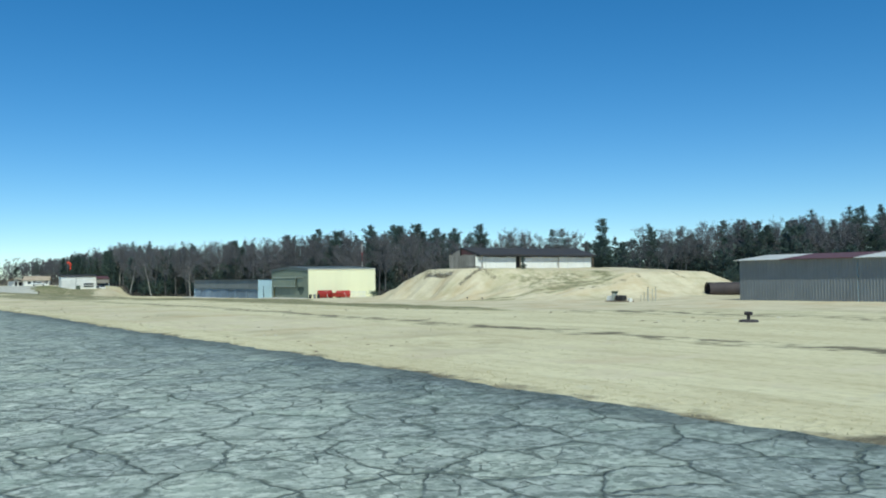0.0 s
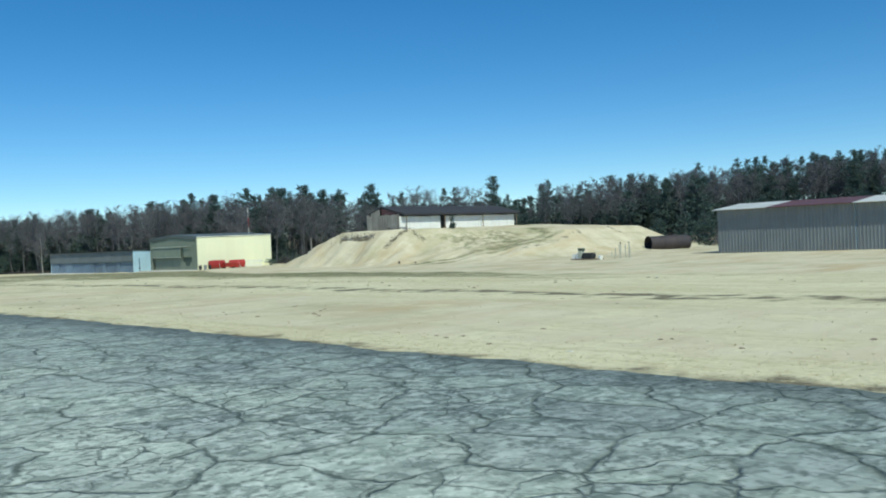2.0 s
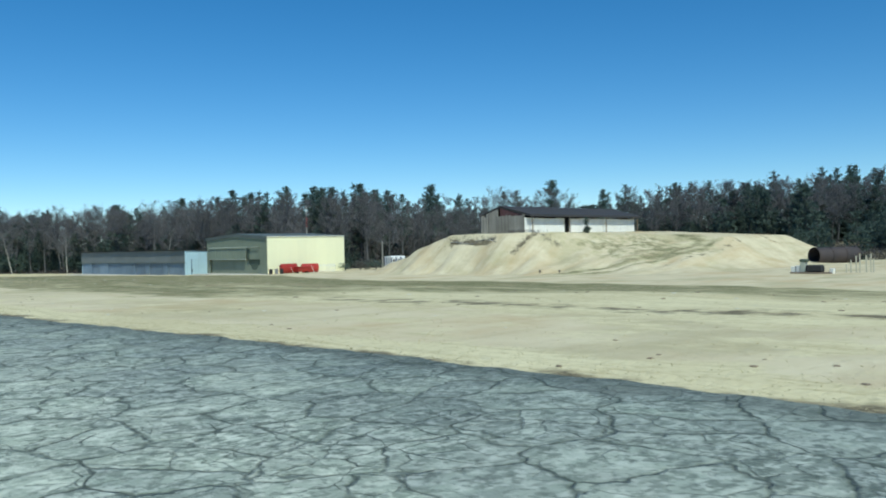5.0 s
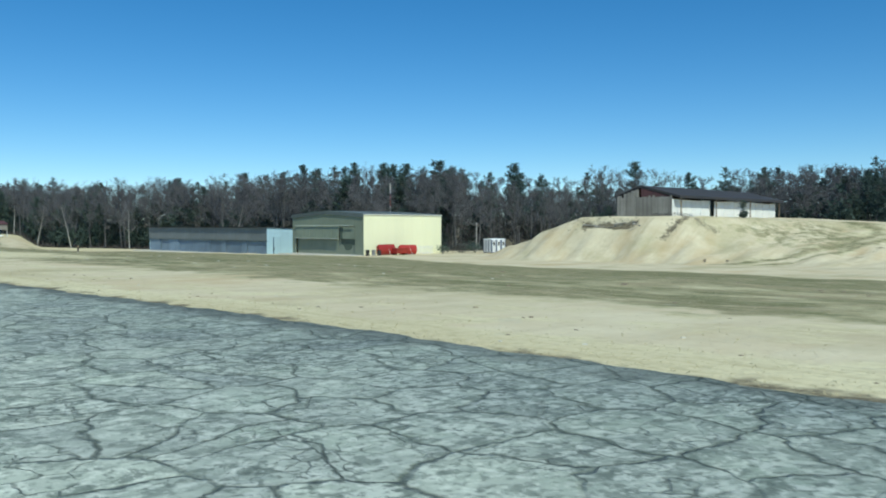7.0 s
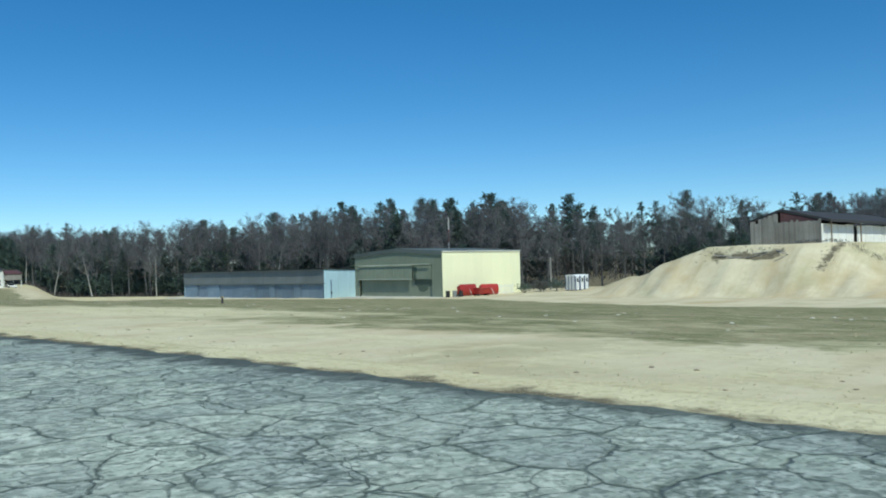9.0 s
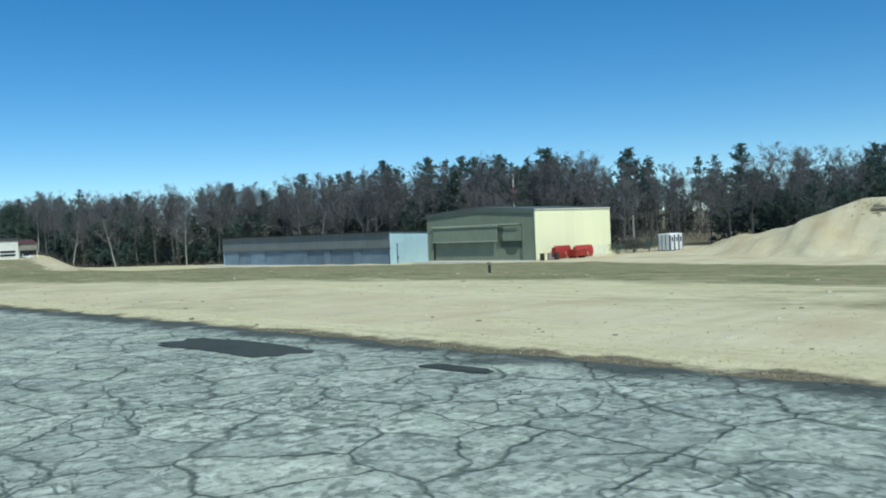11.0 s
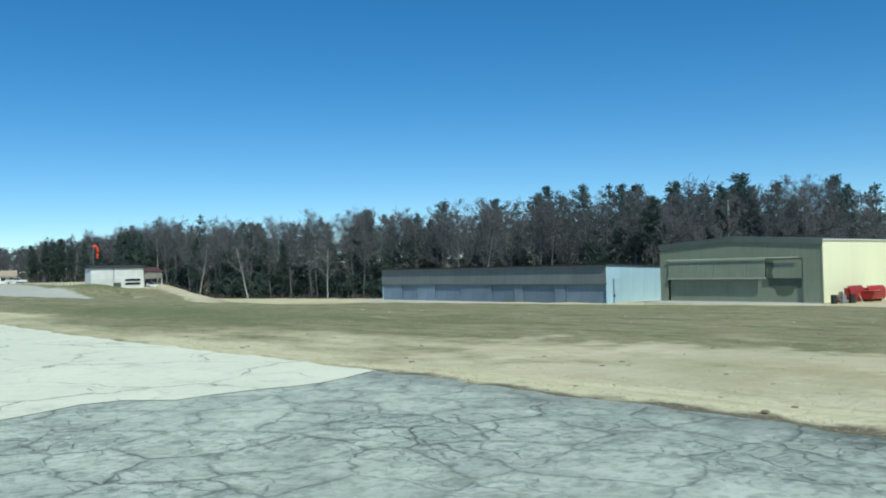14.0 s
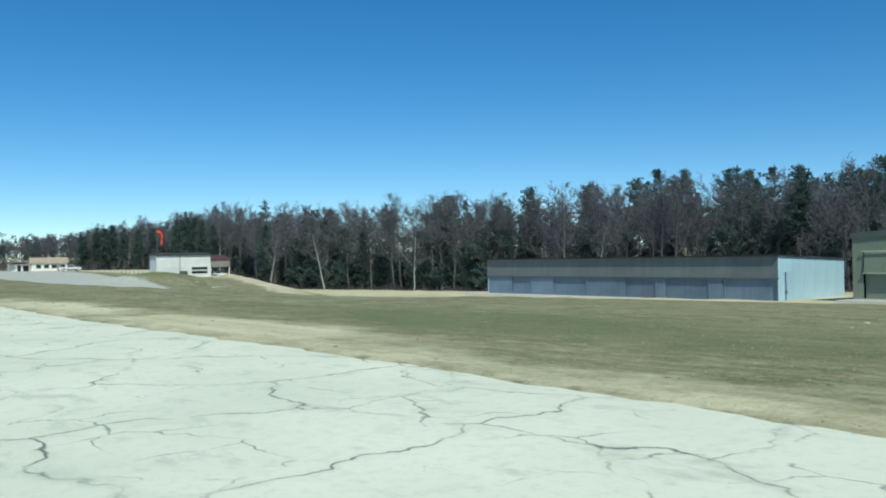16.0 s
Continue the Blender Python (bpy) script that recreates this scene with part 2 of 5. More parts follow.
def ground_material():
    """Mown dead grass, greener grass and bare sand, blended by the ground's own cover."""
    m, n, l, b = shader("ground_cover", 0.95)
    b.inputs["Specular IOR Level"].default_value = 0.1
    o = coords(n, l)
    long = coords(n, l, scale=(0.28, 1.0, 1.0))
    cover = n.new("ShaderNodeAttribute")
    cover.attribute_name = "cover"
    sep = n.new("ShaderNodeSeparateColor")
    l.new(cover.outputs["Color"], sep.inputs[0])
    sand, green, dark = sep.outputs[0], sep.outputs[1], sep.outputs[2]
    straw = mixc(n, l, ramp(n, l, noise_tex(n, l, long, 0.5, 5), 0.38, 0.62), (0.71, 0.65, 0.435), (0.6, 0.535, 0.345))
    straw = mixc(n, l, ramp(n, l, noise_tex(n, l, o, 6.0, 6), 0.5, 0.8, 0.0, 0.6), straw, (0.3, 0.26, 0.12))
    straw = mixc(n, l, ramp(n, l, noise_tex(n, l, coords(n, l, scale=(0.1, 1.0, 1.0)), 2.2, 6, 0.7), 0.52, 0.7, 0.0, 0.5), straw, (0.36, 0.31, 0.18))
    patchy = coords(n, l, scale=(0.6, 1.0, 1.0))
    olive = mixc(n, l, ramp(n, l, noise_tex(n, l, patchy, 0.8, 6, 0.7), 0.4, 0.62), (0.155, 0.165, 0.078), (0.3, 0.262, 0.16))
    olive = mixc(n, l, ramp(n, l, noise_tex(n, l, coords(n, l, scale=(0.3, 1.0, 1.0)), 4.0, 6, 0.75), 0.5, 0.68, 0.0, 0.6), olive, (0.5, 0.45, 0.29))
    olive = mixc(n, l, ramp(n, l, noise_tex(n, l, patchy, 2.4, 7, 0.75), 0.53, 0.66, 0.0, 0.65), olive, (0.12, 0.11, 0.06))
    olive = mixc(n, l, ramp(n, l, noise_tex(n, l, coords(n, l, scale=(0.3, 1.0, 1.0)), 0.28, 6, 0.65), 0.5, 0.62, 0.0, 0.55), olive, (0.125, 0.135, 0.062))
    olive = mixc(n, l, ramp(n, l, green, 1.02, 1.4, 0.0, 0.75), olive, (0.125, 0.155, 0.065))
    straw = mixc(n, l, ramp(n, l, noise_tex(n, l, coords(n, l, scale=(0.16, 1.0, 1.0)), 5.5, 7, 0.75), 0.53, 0.68, 0.0, 0.55), straw, (0.38, 0.315, 0.17))
    straw = mixc(n, l, ramp(n, l, noise_tex(n, l, coords(n, l, scale=(0.3, 1.0, 1.0)), 11.0, 6, 0.75), 0.56, 0.7, 0.0, 0.6), straw, (0.78, 0.7, 0.46))
    edge = arith(n, l, "ADD", green, ramp(n, l, noise_tex(n, l, patchy, 0.5, 7, 0.7), 0.3, 0.7, -0.45, 0.45))
    col = mixc(n, l, ramp(n, l, edge, 0.2, 0.8), straw, olive)
    soil = mixc(n, l, ramp(n, l, noise_tex(n, l, o, 0.5, 6), 0.35, 0.7), (0.68, 0.61, 0.44), (0.58, 0.5, 0.34))
    soil = mixc(n, l, ramp(n, l, noise_tex(n, l, o, 3.0, 6), 0.55, 0.8, 0.0, 0.4), soil, (0.44, 0.36, 0.22))
    rill = noise_tex(n, l, coords(n, l, scale=(1.0, 0.12, 0.16)), 0.9, 5, 0.65)
    soil = mixc(n, l, ramp(n, l, rill, 0.5, 0.72, 0.0, 0.42), soil, (0.33, 0.265, 0.145))
    soil = mixc(n, l, ramp(n, l, noise_tex(n, l, o, 0.16, 6), 0.5, 0.66, 0.0, 0.6), soil, (0.36, 0.33, 0.19))
    soil = mixc(n, l, ramp(n, l, noise_tex(n, l, coords(n, l, scale=(1.0, 0.5, 0.6)), 0.22, 5, 0.6), 0.5, 0.68, 0.0, 0.55), soil, (0.5, 0.36, 0.19))
    edge2 = arith(n, l, "ADD", sand, ramp(n, l, noise_tex(n, l, o, 0.7, 6), 0.3, 0.7, -0.35, 0.35))
    col = mixc(n, l, ramp(n, l, edge2, 0.4, 0.65), col, soil)
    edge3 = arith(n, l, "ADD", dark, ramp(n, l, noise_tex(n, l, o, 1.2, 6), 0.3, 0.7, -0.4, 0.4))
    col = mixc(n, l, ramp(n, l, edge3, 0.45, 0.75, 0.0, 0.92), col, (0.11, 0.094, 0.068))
    col = mixc(n, l, ramp(n, l, noise_tex(n, l, o, 22, 4), 0.45, 0.8, 0.0, 0.4), col, (0.66, 0.57, 0.36))
    stone = mixc(n, l, ramp(n, l, noise_tex(n, l, o, 1.5, 6), 0.35, 0.7), (0.56, 0.54, 0.47), (0.46, 0.445, 0.38))
    edge4 = arith(n, l, "ADD", cover.outputs["Alpha"], ramp(n, l, noise_tex(n, l, o, 0.9, 6), 0.3, 0.7, -0.45, 0.45))
    col = mixc(n, l, ramp(n, l, edge4, 0.3, 0.85), col, stone)
    l.new(col, b.inputs["Base Color"])
    hgt = arith(n, l, "ADD", noise_tex(n, l, o, 9, 6), arith(n, l, "MULTIPLY", noise_tex(n, l, o, 1.2, 5), 1.5))
    bump(n, l, b, hgt, 0.55, 0.06)
    return m


def foliage(name, base, other, thin=0.0):
    m, n, l, b = shader(name, 0.75)
    b.inputs["Specular IOR Level"].default_value = 0.25
    isl = n.new("ShaderNodeNewGeometry").outputs["Random Per Island"]
    col = mixc(n, l, isl, base, other)
    info = n.new("ShaderNodeObjectInfo").outputs["Random"]
    col = mixc(n, l, 1.0, col, mixc(n, l, info, (0.82, 0.84, 0.84), (1.18, 1.16, 1.16)), "MULTIPLY")
    l.new(col, b.inputs["Base Color"])
    if thin:
        thru = n.new("ShaderNodeBsdfTranslucent")
        l.new(col, thru.inputs[0])
        both = n.new("ShaderNodeMixShader")
        both.inputs[0].default_value = thin
        l.new(b.outputs[0], both.inputs[1])
        l.new(thru.outputs[0], both.inputs[2])
        l.new(both.outputs[0], n["Material Output"].inputs["Surface"])
    return m


M_ASPH, M_PALE, M_GROUND = asphalt_material(), pale_paving_material(), ground_material()
M_PATCH = painted("tar_patch", (0.035, 0.044, 0.038), (0.055, 0.062, 0.056), 0.9, big=1.5, fine=30)
M_PATCH2 = painted("old_tar_patch", (0.1, 0.118, 0.105), (0.13, 0.145, 0.13), 0.9, big=1.5, fine=30)
M_SLAB = painted("concrete_apron", (0.66, 0.63, 0.55), (0.55, 0.52, 0.44), 0.9, big=0.5, fine=10)
M_YELLOW = painted("cream_yellow_steel", (0.88, 0.86, 0.6), (0.86, 0.83, 0.57), 0.5, big=0.2, streak=0.05, vary=0.02)
M_GREEN = painted("sage_green_steel", (0.255, 0.28, 0.205), (0.21, 0.235, 0.17), 0.5, big=0.4, streak=0.25, vary=0.05)
M_GREEN2 = painted("dark_green_steel", (0.085, 0.11, 0.08), (0.07, 0.09, 0.065), 0.6, big=0.5, streak=0.3, vary=0.05)
M_RAIL = painted("pale_green_rail", (0.45, 0.47, 0.4), (0.36, 0.38, 0.32), 0.5)
M_TRIM = painted("dark_grey_trim", (0.13, 0.15, 0.14), (0.1, 0.115, 0.11), 0.55, streak=0.1)
M_WHITE = painted("white_trim", (0.78, 0.78, 0.74), (0.68, 0.68, 0.64), 0.5)
M_BLUE = painted("pale_blue_steel", (0.44, 0.6, 0.69), (0.38, 0.53, 0.61), 0.45, streak=0.3, vary=0.04)
M_BLUEDOOR = painted("blue_grey_door_steel", (0.19, 0.25, 0.315), (0.14, 0.185, 0.24), 0.45, 0.0, streak=0.35, vary=0.22)
M_FASCIA = painted("grey_fascia_steel", (0.2, 0.215, 0.215), (0.16, 0.172, 0.172), 0.55, 0.0, streak=0.3, vary=0.06)
M_GALV = painted("galvanised_steel", (0.22, 0.235, 0.245), (0.18, 0.195, 0.205), 0.45, 0.15, streak=0.3, vary=0.12)
M_ROOFW = painted("bleached_metal_roof", (0.66, 0.66, 0.62), (0.52, 0.5, 0.45), 0.5, streak=0.3)
M_ROOFR = painted("rusty_red_roof_and_gable_shade", (0.13, 0.055, 0.055), (0.1, 0.05, 0.05), 0.6, streak=0.4)
M_ROOFD = painted("black_roofing", (0.035, 0.035, 0.04), (0.05, 0.045, 0.045), 0.8)
M_BOARD = painted("grey_weathered_boards", (0.34, 0.32, 0.29), (0.24, 0.225, 0.2), 0.85, fine=14, streak=0.5, vary=0.25)
M_SHEDW = painted("white_painted_boards", (0.84, 0.83, 0.8), (0.72, 0.71, 0.67), 0.6, streak=0.25, vary=0.05)
M_PIPE = painted("dark_rusty_steel", (0.032, 0.028, 0.032), (0.055, 0.042, 0.042), 0.7, streak=0.2)
M_RED = painted("red_paint", (0.42, 0.035, 0.028), (0.27, 0.03, 0.025), 0.45)
M_BLACK = painted("black_rubber", (0.025, 0.025, 0.025), (0.04, 0.04, 0.04), 0.8)
M_WOOD = painted("weathered_wood", (0.26, 0.2, 0.14), (0.19, 0.15, 0.11), 0.9, fine=20)
M_POST = painted("bleached_post_wood", (0.55, 0.52, 0.42), (0.45, 0.42, 0.34), 0.9, fine=18)
M_NAVY = painted("navy_plastic", (0.03, 0.06, 0.14), (0.04, 0.07, 0.14), 0.45)
M_POT = painted("white_plastic", (0.78, 0.79, 0.8), (0.7, 0.71, 0.72), 0.4)
M_SOCK = painted("orange_red_cloth", (0.85, 0.1, 0.05), (0.75, 0.08, 0.05), 0.8)
M_STEEL = painted("grey_steel", (0.35, 0.36, 0.36), (0.28, 0.28, 0.28), 0.45, 0.6)
M_TAN = painted("tan_shingle_roof", (0.42, 0.34, 0.26), (0.34, 0.27, 0.2), 0.9, fine=8)
M_GLASS, _n, _l, _b = shader("window_glass", 0.06)
_b.inputs["Base Color"].default_value = (0.02, 0.025, 0.03, 1)
M_BARK = painted("grey_bark", (0.14, 0.138, 0.14), (0.1, 0.099, 0.1), 0.95, fine=12, vary=0.2)
M_BIRCH = painted("pale_birch_bark", (0.46, 0.44, 0.41), (0.28, 0.27, 0.25), 0.9, big=1.2, fine=6, vary=0.15)
M_TWIG = foliage("bare_twigs", (0.112, 0.113, 0.122), (0.155, 0.152, 0.162))
M_NEEDLE = foliage("pine_needles", (0.088, 0.128, 0.112), (0.125, 0.168, 0.14), 0.5)
M_BRUSH = foliage("dry_brush", (0.055, 0.053, 0.052), (0.085, 0.08, 0.076))
M_STRAW = foliage("straw_blades", (0.5, 0.45, 0.29), (0.36, 0.31, 0.18))


# ---- building helpers ----
def part(name, bm, material, parent=None, label=""):
    me = bpy.data.meshes.new(name)
    bm.to_mesh(me)
    bm.free()
    me.materials.append(material)
    ob = new(name, me)
    ob.parent = parent
    return tagged(ob, label)


def raw(name, verts, faces, materials, parent=None, slots=None, smooth=False):
    me = bpy.data.meshes.new(name)
    me.from_pydata(verts, [], faces)
    for m in materials:
        me.materials.append(m)
    if slots is not None:
        me.polygons.foreach_set("material_index", slots)
    if smooth:
        me.polygons.foreach_set("use_smooth", [True] * len(me.polygons))
    me.update()
    ob = new(name, me)
    ob.parent = parent
    return ob


def thing(name, m, label, category, group="", kind=""):
    ob = new(name)
    ob.matrix_world = m
    return tagged(ob, label, category, group, kind)


def add_box(bm, x0, x1, y0, y1, z0, z1, bevel=0.0):
    m = Matrix.Translation(((x0 + x1) / 2, (y0 + y1) / 2, (z0 + z1) / 2)) @ Matrix.Diagonal((abs(x1 - x0), abs(y1 - y0), abs(z1 - z0), 1))
    r = bmesh.ops.create_cube(bm, size=1.0, matrix=m)
    if bevel:
        bmesh.ops.bevel(bm, geom=list({e for v in r["verts"] for e in v.link_edges}), offset=bevel, segments=1, affect="EDGES")
    return bm


def box(x0, x1, y0, y1, z0, z1, bevel=0.0):
    return add_box(bmesh.new(), x0, x1, y0, y1, z0, z1, bevel)


def add_rod(bm, a, b, r0, r1=None, sides=8):
    a, b = Vector(a), Vector(b)
    r1 = r0 if r1 is None else r1
    m = Matrix.Translation((a + b) / 2) @ (b - a).to_track_quat("Z", "Y").to_matrix().to_4x4()
    bmesh.ops.create_cone(bm, cap_ends=True, segments=sides, radius1=r0, radius2=r1, depth=(b - a).length, matrix=m)
    return bm


def rod(a, b, r0, r1=None, sides=8):
    return add_rod(bmesh.new(), a, b, r0, r1, sides)


def prism(points, axis, a, b):
    """A solid with the outline points (two coordinates in the plane across the axis), from a to b along it."""
    bm = bmesh.new()
    put = {"x": lambda p, s: (s, p[0], p[1]), "y": lambda p, s: (p[0], s, p[1]), "z": lambda p, s: (p[0], p[1], s)}[axis]
    lo, hi = [bm.verts.new(put(p, a)) for p in points], [bm.verts.new(put(p, b)) for p in points]
    bm.faces.new(lo), bm.faces.new(hi[::-1])
    for i in range(len(points)):
        j = (i + 1) % len(points)
        bm.faces.new((lo[i], hi[i], hi[j], lo[j]))
    bmesh.ops.recalc_face_normals(bm, faces=bm.faces)
    return bm


def ribbed(width, z0, z1, pitch=0.3, depth=0.03, top=None):
    """A ribbed steel sheet along x from 0 to width, facing -y; top(x) gives its upper edge."""
    bm = bmesh.new()
    xs, n = [], max(1, round(width / pitch))
    p = width / n
    for i in range(n):
        xs += [(i * p, 0), (i * p + 0.55 * p, 0), (i * p + 0.68 * p, -depth), (i * p + 0.87 * p, -depth)]
    xs.append((width, 0))
    rows = []
    for x, y in xs:
        t = top(x) if top else z1
        rows.append([bm.verts.new((x, y, z0)), bm.verts.new((x, y, t)), bm.verts.new((x, 0.06, z0)), bm.verts.new((x, 0.06, t))])
    for q, r in zip(rows, rows[1:]):
        bm.faces.new((q[0], r[0], r[1], q[1]))
        bm.faces.new((r[2], q[2], q[3], r[3]))
        bm.faces.new((q[1], r[1], r[3], q[3]))
    for q, s in ((rows[0], 1), (rows[-1], -1)):
        bm.faces.new((q[0], q[1], q[3], q[2])[::s])
    return bm


def turn_part(ob, m):
    ob.matrix_local = m
    return ob


# ---- terrain ----
def lerp_table(v, table):
    return np.interp(v, [a for a, _ in table], [b for _, b in table])


def hill(x, y, cx, cy, rx, ry, h):
    return h * np.exp(-(((x - cx) / rx) ** 2 + ((y - cy) / ry) ** 2))


def step(v, a, b):
    t = np.clip((v - a) / (b - a), 0, 1)
    return t * t * (3 - 2 * t)


FRONT = [(-720, -40), (-640, 30), (-560, 72), (-500, 90), (-455, 102), (-400, 100), (-345, 92), (-322, 88), (-300, 84), (-280, 90), (-260, 95), (-238, 101), (-200, 108), (-184, 112), (-176, 119), (-170, 127), (-152, 134), (-146, 172), (-130, 192), (-100, 215), (-60, 225), (0, 230)]
TERRACE = [(-470, -0.5), (-420, -0.3), (-380, -0.3), (-330, -1.0), (-311, -1.3), (-290, -1.5), (-270, -2.4), (-252, -3.4), (-236, -3.55), (-192, -3.25), (-166, -2.9), (-110, -2.5), (-65, -2.0), (-40, -1.9), (100, -1.5)]
BANK = [(-345, 92), (-320, 84), (-301, 77), (-285, 71), (-265, 66), (-250, 60)]
FALL = [(7, 0.0), (16, 0.03), (21, 0.06), (28, 0.28), (38, 0.66), (50, 0.88), (65, 0.97), (80, 1.0)]


def ground_z(x, y):
    x, y = np.asarray(x, float), np.asarray(y, float)
    z = lerp_table(x, TERRACE) * lerp_table(y - 9.0 * step(x, -34, -17), FALL)
    # the bank at the raised end, with low ground behind it
    low = step(y - lerp_table(x, BANK), 0, 8) * step(x, -345, -322) * (1 - step(x, -252, -240))
    z = z * (1 - low) - 3.9 * low
    z = z + 0.04 * np.clip(y - 140, 0, 190)
    z = z + hill(x, y, -284, 54, 9, 7, 1.7)
    # sand mound: steep towards the runway at its left, a long ramp at its right
    run_f = 7.0 + 19.0 * step(x, -120, -98)
    run_s = np.where(x < -112, 17.0 + 14.0 * step(y, 95, 106), 8.5)
    dx = np.maximum(np.maximum(-130.0 - x, x + 97.0), 0) / run_s
    dy = np.where(y < 105, np.maximum(89.6 + 19.0 * step(x, -120, -98) - y, 0) / run_f, np.maximum(y - 127, 0) / 12.0)
    lump = np.sin(x * 0.33 + 1.0) * np.cos(y * 0.27) + 0.6 * np.sin(x * 0.9 + y * 0.5) + 0.4 * np.sin(x * 1.9 - y * 0.3)
    dist = np.clip(np.hypot(dx, dy) * (1 + 0.07 * lump), 0, 1)
    top = 5.35 - 0.055 * np.clip(x + 116, 0, 40) - lerp_table(x, TERRACE) - 2.6
    shape = 0.72 * (1 - dist) ** 1.25 + 0.28 * (1 - step(dist, 0, 1))
    z = z + top * shape
    face = np.clip(dist * (1 - dist) * 4, 0, 1) * step(x, -146, -134) * step(-x, 98, 108) * step(-y, -92, -89)
    gully = np.abs(np.sin(x * 0.62 + 0.9 * np.sin(x * 0.23) + 0.08 * y)) ** 0.7 + 0.5 * np.abs(np.sin(x * 1.7 + 1.3 + 0.2 * y))
    z = z - 0.2 * face * (1.2 - gully) * (0.5 + 0.5 * np.sin(x * 0.41 + 2.0 * np.sin(x * 0.13)))
    lip = np.exp(-(((y - 88.5) / 0.55) ** 2)) * step(x, -131, -127.5) * (1 - step(x, -122.5, -120.5))
    z = z - 0.55 * lip
    z = z + 0.05 * np.sin(x * 0.7 + 2 * np.sin(y * 0.4)) * np.sin(y * 0.55) * step(y, 9, 20)
    return np.where(y < 6.6, -0.25, np.where(y < 7.2, z - 0.03, z))


def gz(x, y):
    return float(ground_z(x, y))


def spread(stops):
    out = []
    for a, b, s in stops:
        out += list(np.arange(a, b, s))
    return np.array(out + [stops[-1][1]])


gx = spread([(-4500, -900, 180), (-900, -440, 12), (-440, -320, 2.5), (-320, -136, 1.1), (-136, -92, 0.5), (-92, -30, 1.1), (-30, 20, 2.5), (20, 300, 20), (300, 3000, 180)])
gy = spread([(-3000, -300, 150), (-300, -20, 20), (-20, 6, 4), (6, 9, 0.3), (9, 22, 0.7), (22, 60, 0.9), (60, 82, 0.9), (82, 94, 0.45), (94, 132, 0.9), (132, 330, 6), (330, 4500, 160)])
GX, GY = np.meshgrid(gx, gy, indexing="ij")
GZ = ground_z(GX, GY)
nx, ny = GX.shape
idx = np.arange(nx * ny).reshape(nx, ny)
quads = np.stack([idx[:-1, :-1], idx[1:, :-1], idx[1:, 1:], idx[:-1, 1:]], -1).reshape(-1, 4)
ground = raw("ground", np.stack([GX, GY, GZ], -1).reshape(-1, 3).tolist(), quads.tolist(), [M_GROUND], smooth=True)
tagged(ground, "airfield ground of dead straw grass, greener turf and bare sand", "ground", kind="structure")
flat_z = lerp_table(GX, TERRACE) * lerp_table(GY, FALL)
mound = ((GZ - flat_z - 0.04 * np.clip(GY - 140, 0, 190)) > 0.3) & (GX < -60) & (GX > -160) & (GY > 60) & (GY < 140)
sand = np.where(mound, 1.0, 0.0)
FAR_EDGE = [(-300, 55), (-240, 66), (-231, 78), (-190, 80), (-154, 78), (-142, 72), (-120, 64.5), (-101, 64), (-86, 59), (-72, 56), (-58, 50), (-30, 46)]
NEAR_EDGE = [(-240, 8), (-150, 8.5), (-140, 9.6), (-133, 11.6), (-127, 14), (-117, 17), (-95, 15.5), (-80, 16.5), (-70, 17), (-60, 19), (-48, 20.5), (-20, 24)]
near_line = lerp_table(GX, FAR_EDGE)
sand = np.maximum(sand, step(GY, near_line - 0.8, near_line + 1.5) * step(-GY, -150, -120) * step(-GX, 10, 40) * step(GX, -262, -245) * 0.95)
sand = np.maximum(sand, 0.95 * np.exp(-(((GY - lerp_table(GX, BANK) - 0.5) / 4.3) ** 2)) * step(GX, -318, -305) * (1 - step(GX, -250, -240)))
sand = np.maximum(sand, 0.62 * step(GY, 7.2, 8.5) * step(-GY, -15.5, -12) * step(-GX, -20, 30) * step(GX, -146, -134))
field = step(GY - lerp_table(GX, NEAR_EDGE), -1.0, 3.0) * step(-GY, -near_line - 0.6, -near_line + 0.8)
green = field * (0.25 + 0.5 * step(-GX, 42, 66) + 0.25 * step(-GX, 66, 90))
green = np.maximum(green, 0.75 * step(GY, 11.0, 13.5) * step(-GY, -24, -18) * step(-GX, 62, 72) * step(GX, -112, -100))
green = np.maximum(green, 1.4 * hill(GX, GY, -284, 54, 9, 7, 1.2))
green = np.maximum(green, 0.95 * step(-GX, 138, 152) * (0.55 + 0.45 * step(GY, 7.5, 11.0)) * step(-GY, -78, -66))
green = np.maximum(green, 0.42 * step(-GX, 122, 138) * step(GY, 7.3, 8.3) * (1 - step(GY, 14, 18)))
green = green + 0.5 * hill(GX, GY, -160, 13.5, 9, 3.5, 1.0)
green = green * (1 - 1.0 * hill(GX, GY, -163, 8.6, 6, 1.6, 1.0)) * (1 - 0.9 * hill(GX, GY, -177, 8.6, 6, 1.3, 1.0))
sand = np.maximum(sand, 0.45 * hill(GX, GY, -270, 57, 7, 3.5, 1.0))
clearing = step(GX + 172 + 0.33 * (GY - 115), 0, 3) * (1 - step(GY, 124, 130)) * step(GX, -200, -195)
LITTER = [(-152, 134), (-146, 150), (-97, 150), (-88, 134), (0, 130)]
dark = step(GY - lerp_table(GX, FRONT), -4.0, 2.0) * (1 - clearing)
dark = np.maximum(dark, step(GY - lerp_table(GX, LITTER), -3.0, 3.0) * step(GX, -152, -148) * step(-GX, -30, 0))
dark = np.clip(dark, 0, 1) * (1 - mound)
dark = np.maximum(dark, 0.7 * np.exp(-(((GY - 15.0 - 0.6 * np.sin(GX * 0.11)) / 0.9) ** 2)) * step(GX, -82, -58))
dark = np.maximum(dark, 0.55 * np.exp(-(((GY - 25.0) / 2.6) ** 2)) * step(GX, -60, -38))
